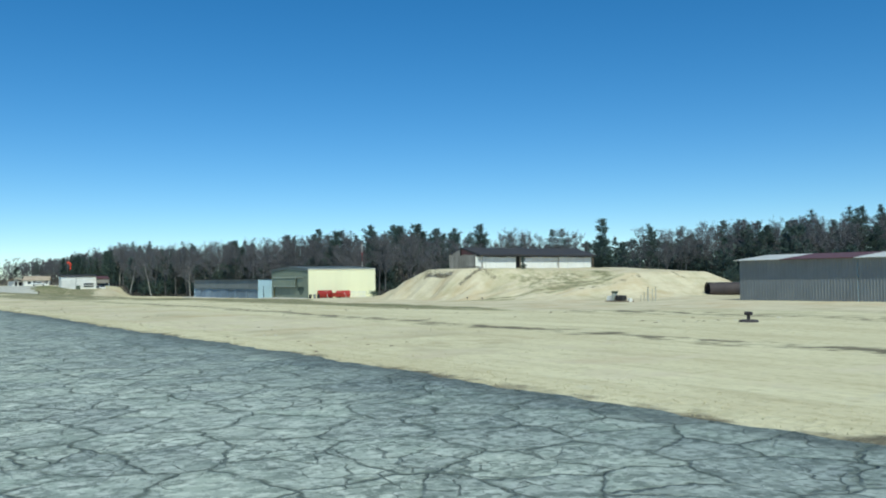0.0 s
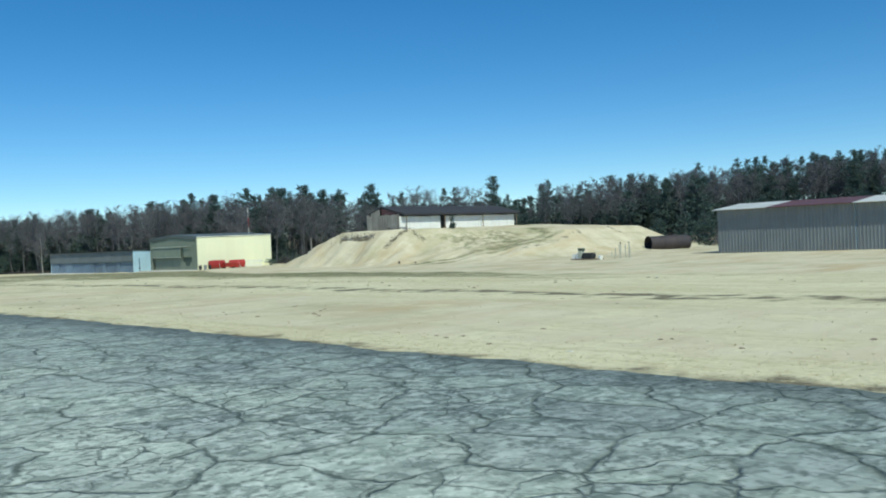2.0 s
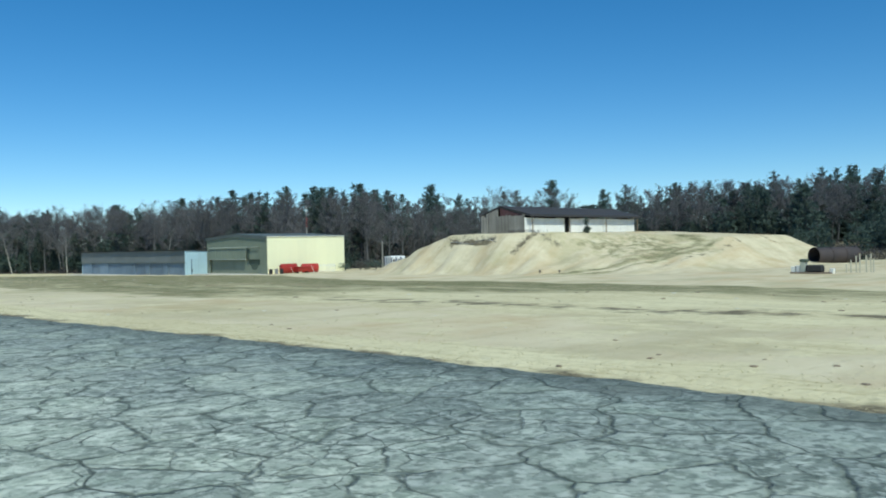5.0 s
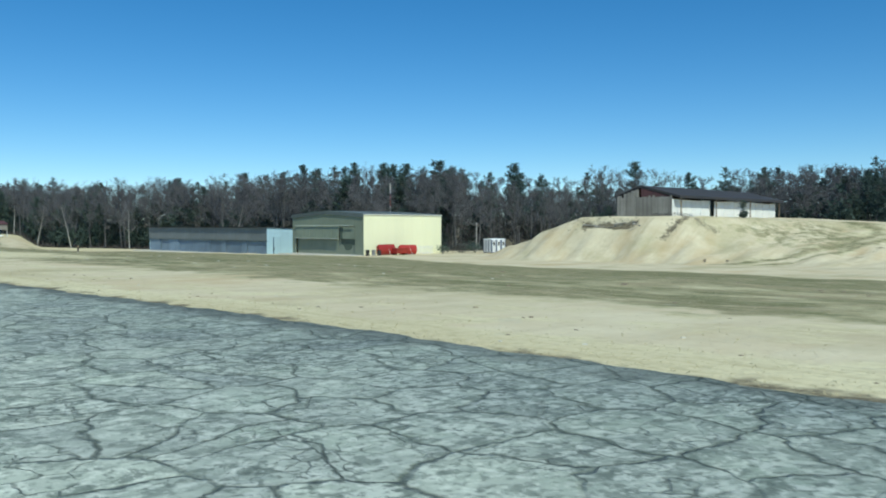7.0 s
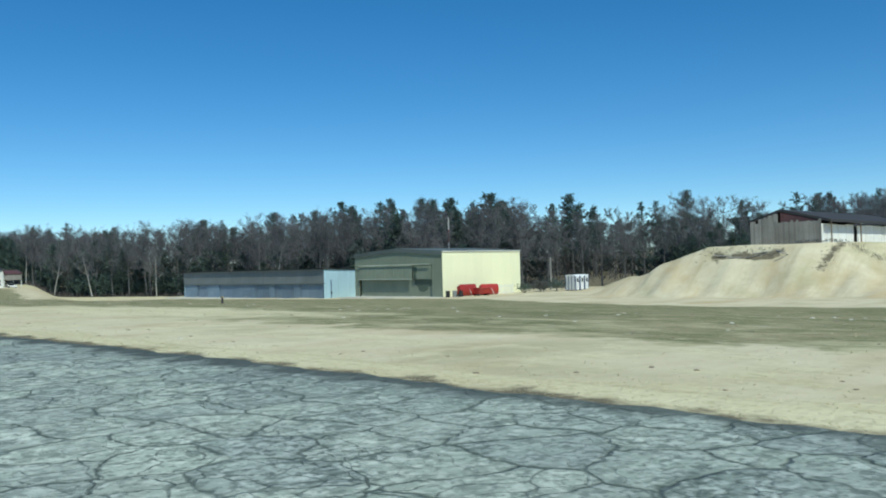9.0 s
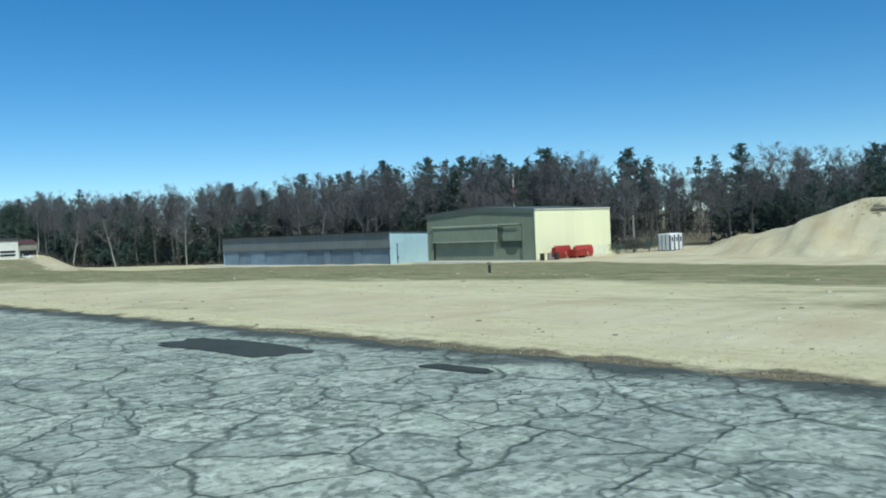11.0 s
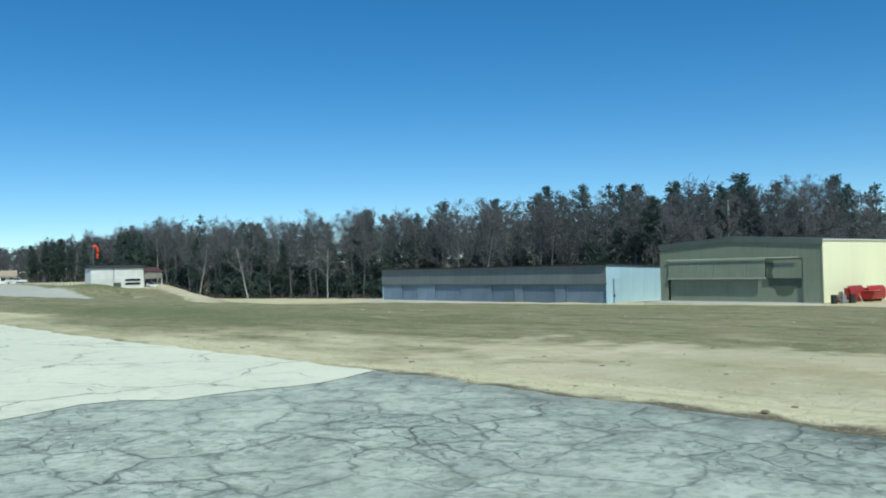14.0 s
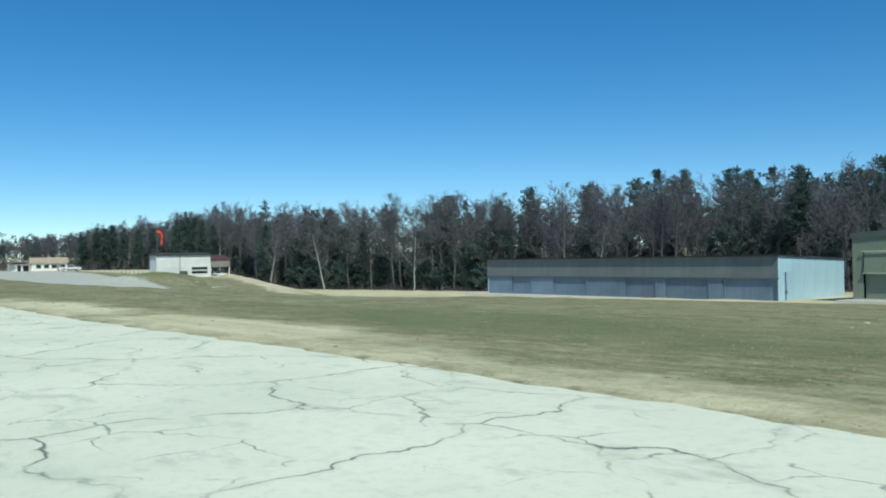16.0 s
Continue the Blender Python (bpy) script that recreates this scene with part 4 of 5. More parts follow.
woods("bare_woods", "grey leafless woods rising behind the airfield", spots_b, thin_bare, M_TWIG, M_BARK, 5)
woods("pine_woods", "dark green pines standing among the woods", spots_p, thin_pine, M_NEEDLE, M_BARK, 6)


def strips(x, y, h, wide, lean, seed, z=None):
    """Many upright folded strips at once, as arrays."""
    r = np.random.default_rng(seed)
    n = len(x)
    z = ground_z(x, y) if z is None else z
    way = np.stack([r.uniform(-lean, lean, n), r.uniform(-lean, lean, n), np.ones(n)], 1)
    way = way / np.linalg.norm(way, axis=1)[:, None]
    s = np.cross(way, r.uniform(-1, 1, (n, 3)))
    s = s / np.linalg.norm(s, axis=1)[:, None] * np.asarray(wide)[:, None]
    c = np.stack([x, y, z], 1)
    tip = c + way * np.asarray(h)[:, None]
    mid = (c + tip) / 2
    v = np.stack([c, mid + s, tip, mid - s], 1).reshape(-1, 3)
    return v, np.arange(4 * n).reshape(n, 4)


def brush():
    """Dead undergrowth and saplings through the woods."""
    r = np.random.default_rng(5)
    x = r.uniform(-460, -60, 30000)
    y = lerp_table(x, FRONT) - 2 + np.abs(r.normal(0, 17, len(x)))
    keep = ~((x > -200) & (x > -173.5 - 0.33 * (y - 115)) & (y < 178))
    x, y = x[keep], y[keep]
    h = r.uniform(0.5, 1.8, len(x))
    v, f = strips(x + r.uniform(-0.7, 0.7, len(x)), y, h, r.uniform(0.03, 0.09, len(x)), 1.6, 6)
    x2 = r.uniform(-620, -40, 30000)
    y2 = lerp_table(x2, FRONT) + 4 + np.abs(r.normal(0, 40, len(x2)))
    keep = ~((x2 > -200) & (x2 > -173.5 - 0.33 * (y2 - 115)) & (y2 < 129))
    x2, y2 = x2[keep], y2[keep]
    z2 = ground_z(x2, y2) + r.uniform(0, 5, len(x2))
    v2, f2 = strips(x2, y2, r.uniform(1.5, 4.5, len(x2)), r.uniform(0.03, 0.08, len(x2)), 1.2, 7, z2)
    x3 = r.uniform(-150, -20, 9000)
    y3 = lerp_table(x3, LITTER) + np.abs(r.normal(0, 30, len(x3)))
    v3, f3 = strips(x3, y3, r.uniform(0.5, 2.2, len(x3)), r.uniform(0.03, 0.09, len(x3)), 1.6, 8)
    ob = raw("undergrowth", np.concatenate([v, v2, v3]).tolist(), np.concatenate([f, f2 + len(v), f3 + len(v) + len(v2)]).tolist(), [M_BRUSH])
    return tagged(ob, "dry brown undergrowth and saplings along the woods", "undergrowth", kind="stuff")


brush()


# ---- cream hangar with a green front ----
def cream_hangar():
    X0, X1, Y0, Y1, Z0, E, R = -184.6, -166.0, 83.2, 99.9, -2.95, 3.35, 3.95
    w = X1 - X0
    t = thing("hangar", pose(X0, Y0, Z0), "cream steel hangar with a sage green gabled front and folding door", "hangar")
    e, rg = E - Z0, R - Z0
    gable = lambda x: e + (rg - e) * (1 - abs(x - w / 2) / (w / 2))
    # front wall round the door opening
    dx0, dx1, dz = 1.0, 16.6, 4.55
    front_wall = part("front_wall", ribbed(w, dz, e, 0.3, 0.008, lambda x: gable(x) - 0.02), M_GREEN, t)
    part("front_wall", ribbed(dx0, 0, dz, 0.3, 0.008), M_GREEN, t)
    ob = part("front_wall", ribbed(w - dx1, 0, dz, 0.3, 0.008), M_GREEN, t)
    turn_part(ob, pose(dx1, 0, 0))
    # folding door: upper leaf leans out, lower leaf leans back, a band in the shade between
    fold, zf = 0.22, 2.55
    upper = part("door_leaf", prism([(-0.05, 4.5), (0.0, 4.55), (-fold + 0.06, zf), (-fold, zf)], "x", dx0 + 0.15, 12.7), M_GREEN, t, "sage green upper leaf of the folding door")
    part("door_edge", prism([(-fold - 0.05, zf - 0.06), (-fold + 0.1, zf - 0.06), (-fold + 0.1, zf + 0.1), (-fold - 0.05, zf + 0.1)], "x", dx0 + 0.1, 12.75), M_RAIL, upper, "pale bottom rail")
    for k in range(1, 6):
        xx = dx0 + 0.15 + k * 1.92
        part("rib", prism([(-0.08, 4.5), (-0.03, 4.52), (-fold + 0.03, zf + 0.1), (-fold - 0.03, zf + 0.1)], "x", xx - 0.04, xx + 0.04), M_GREEN, upper)
    part("door_leaf", box(dx0 + 0.1, dx1 - 0.1, 0.32, 0.4, 0.05, zf), M_GREEN, t, "sage green lower leaf of the folding door")
    part("door_leaf", box(12.75, dx1 - 0.1, 0.04, 0.12, zf, 4.5), M_GREEN, t)
    part("door_rail", rod((dx0, -0.2, 4.62), (dx1 - 0.3, -0.2, 4.62), 0.07), M_RAIL, t, "pale door rail across the front")
    part("dark_panel", prism([(12.8, 2.5), (16.3, 2.5), (16.25, 1.6), (15.6, 1.5), (15.3, 0.95), (14.6, 0.75), (13.8, 0.85), (13.5, 1.5), (12.8, 1.75)], "y", 0.29, 0.315), M_GREEN2, t, "dark green ragged patch across the lower leaf")
    part("dark_panel", prism([(12.85, 2.55), (13.5, 2.55), (13.35, 3.2), (13.6, 3.8), (13.5, 4.35), (12.8, 4.35), (12.95, 3.4)], "y", 0.01, 0.035), M_GREEN2, t, "dark green upright patch beside the upper leaf")
    for s in (0, 1):
        a, b = (0, w / 2) if s == 0 else (w / 2, w)
        za, zb = (e, rg) if s == 0 else (rg, e)
        part("rake_trim", prism([(a - 0.1 * (1 - s), za - 0.45), (b + 0.1 * s, zb - 0.45), (b + 0.1 * s, zb + 0.12), (a - 0.1 * (1 - s), za + 0.12)], "y", -0.16, -0.05), M_TRIM, t, "dark grey trim along the gable")
        part("roof", prism([(a - 0.15 * (1 - s), za + 0.04), (b + 0.15 * s, zb + 0.04), (b + 0.15 * s, zb + 0.12), (a - 0.15 * (1 - s), za + 0.12)], "y", -0.04, Y1 - Y0 + 0.2), M_TRIM, t, "grey steel roof")
    n = 8
    for k in range(n):
        ln = (Y1 - Y0) / n
        ob = part("side_panel", ribbed(ln - 0.004, 0.12, e - 0.02, 0.3, 0.025), M_YELLOW, t, "cream yellow steel side panel")
        turn_part(ob, pose(w, k * ln, 0, 0, 0, 90))
    part("gutter", box(w + 0.02, w + 0.16, 0, Y1 - Y0, e - 0.02, e + 0.08), M_WHITE, t, "white gutter")
    part("corner_trim", box(w - 0.1, w + 0.05, -0.05, 0.0, 0, e), M_GREEN, t)
    part("footing", box(-0.05, w + 0.08, -0.02, Y1 - Y0, -0.6, 0.12), M_SLAB, t, "concrete footing")
    part("rear_wall", box(0, w, Y1 - Y0 - 0.1, Y1 - Y0, 0, e), M_YELLOW, t)
    part("side_wall", box(0, 0.1, 0.08, Y1 - Y0 - 0.1, 0, e), M_YELLOW, t)
    part("apron", box(-0.5, w + 0.6, -2.6, -0.06, -0.6, 0.03), M_SLAB, t, "pale concrete door sill")


cream_hangar()


# ---- long blue-grey row hangar ----
def row_hangar():
    X0, X1, Y0, Y1 = -236.6, -192.2, 83.1, 97.4
    Z0, E, B = -3.45, 1.35, 0.9
    w, dp, e, b = X1 - X0, Y1 - Y0, E - Z0, B - Z0
    t = thing("row_hangar", pose(X0, Y0, Z0), "long low blue-grey steel row hangar with sliding doors", "hangar")
    dz = 2.55
    for k in range(8):
        ln = w / 8
        ob = part("fascia_panel", ribbed(ln - 0.004, dz, e, 0.3, 0.012), M_FASCIA, t, "grey steel fascia sheet above the doors")
        turn_part(ob, pose(k * ln, 0, 0))
    cuts = [0, 4.9, 8.6, 12.7, 18.3, 24.6, 28.9, 30.4, 36.0, 37.8, w]
    for k, (a, c) in enumerate(zip(cuts, cuts[1:])):
        ob = part("sliding_door", ribbed(c - a - 0.03, 0.08, dz + 0.1, 0.3, 0.02), M_BLUEDOOR, t, "blue-grey ribbed sliding door")
        turn_part(ob, pose(a, 0.18 + 0.1 * (k % 2), 0))
    part("apron", box(-1.5, w + 1.5, -3.0, -0.04, -0.6, 0.04), M_SLAB, t, "pale concrete apron before the doors")
    part("door_track", box(0, w, 0.0, 0.16, dz - 0.14, dz - 0.01), M_TRIM, t)
    for k in range(6):
        ln = dp / 6
        top = lambda v, k=k: e + (b - e) * ((k * ln + v) / dp)
        ob = part("end_panel", ribbed(ln - 0.004, 0.1, e, 0.3, 0.025, top), M_BLUE, t, "pale blue steel end wall sheet")
        turn_part(ob, pose(w, k * ln, 0, 0, 0, 90))
    door = part("end_door", box(w + 0.03, w + 0.09, 1.2, 2.6, 0.1, 3.2, 0.01), M_BLUE, t, "pale blue door in the end wall")
    part("hinge_strip", box(w + 0.09, w + 0.14, 1.25, 1.37, 0.2, 3.1), M_NAVY, door, "dark hinge strip")
    part("door_latch", box(w + 0.09, w + 0.16, 1.2, 1.5, 0.9, 1.2), M_BLACK, door)
    part("roof", prism([(-0.35, e + 0.02), (dp + 0.2, b + 0.02), (dp + 0.2, b + 0.14), (-0.35, e + 0.14)], "x", -0.2, w + 0.2), M_ROOFD, t, "dark roof edge sloping to the back")
    part("rear_wall", box(0, w, dp - 0.1, dp, 0, b), M_BLUE, t)
    part("end_wall", prism([(0.1, 0), (dp - 0.1, 0), (dp - 0.1, b), (0.1, e)], "x", 0, 0.1), M_BLUE, t)
    part("footing", box(-0.05, w + 0.05, 0.0, dp, -0.7, 0.08), M_SLAB, t)
    part("apron", box(-2, w + 4.5, -2.4, -0.02, -0.8, 0.1), M_SLAB, t, "pale concrete apron along the doors")


row_hangar()


# ---- ribbed galvanised hangars beside the mound ----
def galvanised_hangar(x0, x1, joint, roof, label, end_door):
    Y0, dp, Z0, e, rg = 91.8, 13.0, -2.05, 4.95, 5.6
    w = x1 - x0
    t = thing("steel_hangar", pose(x0, Y0, Z0), label, "hangar", group="galvanised hangars")
    cuts = [0] + joint + [w]
    for a, c in zip(cuts, cuts[1:]):
        ob = part("front_panel", ribbed(c - a - 0.02, 0.05, e, 0.36, 0.035), M_GALV, t, "ribbed galvanised steel sheet")
        turn_part(ob, pose(a, 0, 0))
    for side, mat in ((0, M_GALV), (1, M_BLUE)):
        n = 4
        for k in range(n):
            ln = dp / n
            top = lambda v, k=k, s=side: e + (rg - e) * (1 - abs((k * ln + (v if s else ln - v)) / (dp / 2) - 1))
            ob = part("end_panel", ribbed(ln - 0.01, 0.05, e, 0.36, 0.03, top), mat, t)
            turn_part(ob, pose(w, k * ln, 0, 0, 0, 90) if side else pose(0, (k + 1) * ln, 0, 0, 0, -90))
    ov = 0.75
    s = (rg - e) / (dp / 2)
    for a, c, m in roof:
        part("roof_sheet", prism([(-ov, e - s * ov + 0.03), (dp / 2, rg + 0.03), (dp / 2, rg + 0.1), (-ov, e - s * ov + 0.1)], "x", a, c), m, t)
        part("roof_sheet", prism([(dp / 2, rg + 0.03), (dp + 0.3, e - s * 0.3 + 0.03), (dp + 0.3, e - s * 0.3 + 0.1), (dp / 2, rg + 0.1)], "x", a, c), m, t)
    part("rear_wall", box(0, w, dp - 0.08, dp - 0.02, 0, e), M_GALV, t)
    part("footing", box(0.02, w - 0.02, 0.05, dp - 0.1, -0.5, 0.06), M_SLAB, t)
    if end_door:
        d = part("end_door", box(w + 0.04, w + 0.1, 2.0, 5.2, 0.1, 2.6), M_WHITE, t, "white door in the end wall")
        part("window", box(w + 0.1, w + 0.12, 2.5, 3.3, 0.8, 2.0), M_GLASS, d)
        part("corner_post", box(w - 0.12, w + 0.08, -0.1, 0.1, 0, e), M_WHITE, t, "white corner trim")
        part("end_trim", box(w + 0.03, w + 0.1, 0.2, dp, 2.65, 2.85), M_WHITE, t)


galvanised_hangar(-65.1, -50.1, [5.2, 9.4], [(-0.3, 6.0, M_ROOFW), (6.0, 15.0, M_ROOFR)], "ribbed galvanised hangar with a bleached and rusty red roof", False)
galvanised_hangar(-50.0, -43.6, [], [(-0.25, 7.0, M_ROOFW)], "short ribbed steel hangar with a bleached roof", True)


# ---- shed on the sand mound ----
def mound_shed():
    z0 = 2.75
    w, ln, h = 7.7, 28.4, 2.35
    t = thing("shed", pose(-126.0, 91.6, z0), "long shed with white boards, grey plank end and black roof", "shed")
    for k in range(26):
        bw = w / 26
        top = h + random.uniform(-0.12, 0.25) + (0.5 if 3 < k < 8 else 0)
        part("plank", box(k * bw + 0.015, (k + 1) * bw - 0.015, -0.05 + random.uniform(-0.02, 0.02), 0.0, -0.35, top), M_BOARD, t)
    part("end_wall", box(0.05, w - 0.05, 0.02, 0.1, -0.3, h), M_BOARD, t)
    # dark reddish sheet stands in for the shade inside the gable's open right half
    part("gable_shade", prism([(w * 0.42, h), (w - 0.1, h), (w * 0.42, h + 1.15)], "y", 0.3, 0.36), M_ROOFR, t, "dark sheet for the open gable's shaded half")
    for k in range(4):
        gx0 = 0.9 + k * 0.55
        part("gable_plank", box(gx0, gx0 + 0.5, 0.03, 0.09, h, h + 1.15 * (1 - abs(gx0 + 0.25 - w * 0.42) / (w * 0.46)) - 0.05 * (k % 2)), M_BOARD, t, "grey weathered gable plank")
    cuts = [0, 2.2, 4.6, 7.0, 9.2, 10.4, 13.0, 15.8, 18.6, 19.6, 22.0, 24.2, 26.4, 28.2]
    for k, (a, c) in enumerate(zip(cuts, cuts[1:])):
        if k == 4:
            # the shade inside the doorway is a black sheet set back from the wall
            part("dark_doorway", box(w - 0.5, w - 0.4, a, c, -0.2, h - 0.25), M_BLACK, t, "black sheet for the dark inside of the doorway")
            continue
        part("wall_panel", box(w - 0.08, w, a + 0.03, c - 0.03, -0.25, h - 0.3 - 0.04 * (k % 3)), M_SHEDW, t, "white painted wall panel")
        part("batten", box(w, w + 0.04, c - 0.08, c - 0.02, -0.2, h - 0.35), M_SHEDW, t)
    part("rear_wall", box(0, 0.08, 0.1, ln, -0.3, h), M_BOARD, t)
    part("far_wall", box(0.08, w - 0.1, ln - 0.1, ln, -0.3, h), M_BOARD, t)
    part("floor", box(0.1, w - 0.1, 0.1, ln - 0.1, -0.6, -0.1), M_WOOD, t)
    part("roof", prism([(-0.4, h + 0.02), (w * 0.42, h + 1.2), (w + 0.9, h - 0.16), (w + 0.9, h + 0.12), (w * 0.42, h + 1.48), (-0.4, h + 0.26)], "y", 0.25, ln + 0.5), M_ROOFD, t, "black roof with a deep eave")
    for y in (0.9, 9.6, 19.0, 28.0):
        part("post", box(w + 0.6, w + 0.72, y, y + 0.12, -0.5, h - 0.1), M_WOOD, t)


mound_shed()


# ---- steel pipe beside the mound ----
def big_pipe():
    r, ln = 1.12, 7.0
    x0, y0 = -89.6, 117.5
    z = -2.35 + r
    t = thing("steel_pipe", pose(x0, y0, z, 0, 0, 62), "large dark rusty steel pipe lying on the sand", "pipe")
    bm = bmesh.new()
    n = 32
    rings = []
    for x, q in ((0, r), (ln, r), (ln, r - 0.06), (0, r - 0.06)):
        rings.append([bm.verts.new((x, q * math.cos(i / n * math.tau), q * math.sin(i / n * math.tau))) for i in range(n)])
    for a, b in zip(rings, rings[1:] + rings[:1]):
        for i in range(n):
            j = (i + 1) % n
            bm.faces.new((a[i], b[i], b[j], a[j]))
    bmesh.ops.recalc_face_normals(bm, faces=bm.faces)
    part("pipe_wall", bm, M_PIPE, t)
    for x in (0.0, 2.3, 4.6, 6.9):
        bm = bmesh.new()
        rr = [[bm.verts.new((x + dx, q * math.cos(i / n * math.tau), q * math.sin(i / n * math.tau))) for i in range(n)] for dx, q in ((0, r - 0.01), (0, r + 0.05), (0.1, r + 0.05), (0.1, r - 0.01))]
        for a, b in zip(rr, rr[1:]):
            for i in range(n):
                j = (i + 1) % n
                bm.faces.new((a[i], a[j], b[j], b[i]))
        part("weld_ring", bm, M_PIPE, t)


big_pipe()


# ---- beside the cream hangar ----
def wheel(name, r, w, parent, m, hub=True):
    ob = part(name, rod((-w / 2, 0, 0), (w / 2, 0, 0), r, sides=18), M_BLACK, parent)
    turn_part(ob, m)
    if hub:
        h = part("rim", rod((-w / 2 - 0.02, 0, 0), (w / 2 + 0.02, 0, 0), r * 0.5, sides=12), M_WHITE, ob)
    return ob


def plough(x, y, turn, wide, tall):
    """A snow plough blade: curved mouldboard on a frame with a hitch."""
    z = gz(x, y)
    t = thing("snow_plough", pose(x, y, z + 0.02, 0, 0, turn), "red steel snow plough blade parked by the cream wall", "snow plough", group="ploughs by the hangar")
    prof = []
    for i in range(9):
        a = radians(-55 + i * 14)
        prof.append((0.55 - 0.75 * math.cos(a), 0.62 * tall + 0.62 * tall * math.sin(a) * 1.02))
    back = [(p[0] + 0.05, p[1]) for p in prof[::-1]]
    lo = min(p[1] for p in prof)
    part("mouldboard", prism([(a, b - lo + 0.05) for a, b in prof + back], "x", -wide / 2, wide / 2), M_RED, t)
    part("cutting_edge", box(-wide / 2, wide / 2, 0.1, 0.16, 0.0, 0.2), M_STEEL, t, "steel cutting edge")
    for k in range(5):
        xx = -wide / 2 + 0.1 + k * (wide - 0.2) / 4
        part("rib", box(xx - 0.03, xx + 0.03, 0.0, 0.5, 0.25, tall * 0.95), M_RED, t)
    part("push_frame", box(-0.5, 0.5, 0.4, 1.5, 0.25, 0.42), M_RED, t)
    part("hitch", box(-0.35, 0.35, 1.4, 1.55, 0.25, 1.0), M_STEEL, t)
    part("brace", rod((0.6, -0.35, 0.02), (0.15, -0.1, 1.2), 0.035), M_WHITE, t, "pale brace")


plough(-164.2, 86.3, 92, 3.4, 1.5)
plough(-164.0, 90.6, 84, 3.2, 1.42)


def bin_box(x, y):
    t = thing("steel_hopper", pose(x, y, gz(x, y)), "low red steel hopper between the plough blades", "hopper")
    part("body", prism([(-0.5, 0.25), (0.5, 0.25), (0.75, 1.05), (-0.75, 1.05)], "y", -1.2, 1.2), M_RED, t)
    part("rim", box(-0.8, 0.8, -1.25, 1.25, 1.0, 1.08), M_RED, t)
    for a in (-1.0, 1.0):
        part("skid", box(-0.5, 0.5, a - 0.06, a + 0.06, -0.03, 0.26), M_BLACK, t)


bin_box(-163.6, 88.5)


def drum(x, y, m, label):
    z = gz(x, y)
    t = thing("oil_drum", pose(x, y, z - 0.01), label, "drum", group="drums at the hangar corner")
    part("shell", rod((0, 0, 0), (0, 0, 0.88), 0.29, sides=18), m, t)
    for h in (0.02, 0.3, 0.58, 0.84):
        part("hoop", rod((0, 0, h), (0, 0, h + 0.04), 0.31, sides=18), m, t)


drum(-165.0, 83.2, M_BLACK, "black steel drum at the hangar's corner")
drum(-164.4, 83.9, M_STEEL, "grey steel drum at the hangar's corner")
drum(-163.8, 84.5, M_BLACK, "black steel drum at the hangar's corner")


def picket_panel():
    x, y0, n = -164.6, 92.7, 11
    t = thing("picket_fence", pose(x, y0, gz(x, y0 + 2)), "white picket fence panel leaning along the cream wall", "fence")
    for k in range(n):
        part("picket", prism([(-0.06, -0.1), (0.06, -0.1), (0.06, 1.35), (0, 1.47), (-0.06, 1.35)], "x", -0.02, 0.02), M_WHITE, t).location = (0, 0.1 + k * 0.36, 0)
    for h in (0.3, 1.1):
        part("rail", box(0.02, 0.07, 0, n * 0.36, h, h + 0.09), M_WHITE, t)


picket_panel()


def shrub(x, y, size, tall, needle, label, seed):
    np.random.seed(seed)
    v, f, s, tv, tf, ts = [], [], [], [], [], []
    for k in range(int(80 + 240 * size)):
        d = np.random.normal(0, 0.42, 3) * size * (1, 1, 0.5) + (0, 0, tall * 0.5)
        d[2] = min(max(d[2], 0.05), tall)
        sprig(v, f, s, d, np.random.uniform(-1, 1, 3) + (0, 0, 0.5), np.random.uniform(0.15, 0.4) * min(1.0, size * 1.3), 0.05 * min(1.0, size * 1.3), 0)
    for k in range(6):
        tube(tv, tf, ts, (0, 0, -0.1), tuple(np.random.uniform(-0.4, 0.4, 2) * size) + (tall * 0.8,), 0.03, 0.01, 4, 0)
    t = thing("shrub", pose(x, y, gz(x, y)), label, "shrub", group="shrubs")
    raw("stems", tv, tf, [M_BARK], t)
    raw("crown", v, f, [M_NEEDLE if needle else M_BRUSH], t)


shrub(-164.0, 98.3, 1.3, 1.5, True, "low dark evergreen shrub by the hangar wall", 1)
for k, (x, y) in enumerate(((-163.5, 101.5), (-164.5, 103.5), (-166, 105.5), (-163, 104.8), (-168, 107))):
    shrub(x, y, 1.6, 2.0, k % 2 == 1, "dense dark shrub behind the cream hangar", 10 + k)
bush = copy_tree(sources[("pine", 4)], pose(-112.0, 97.0, gz(-112.0, 97.0), 0, 0, 20) @ Matrix.Scale(0.24, 4))
tagged(bush, "small young pine bush before the white shed")
shrub(-109.3, 82.9, 0.2, 0.5, False, "small dry weed at the mound's foot", 32)
shrub(-107.6, 84.5, 0.18, 0.45, False, "small dry weed at the mound's foot", 33)


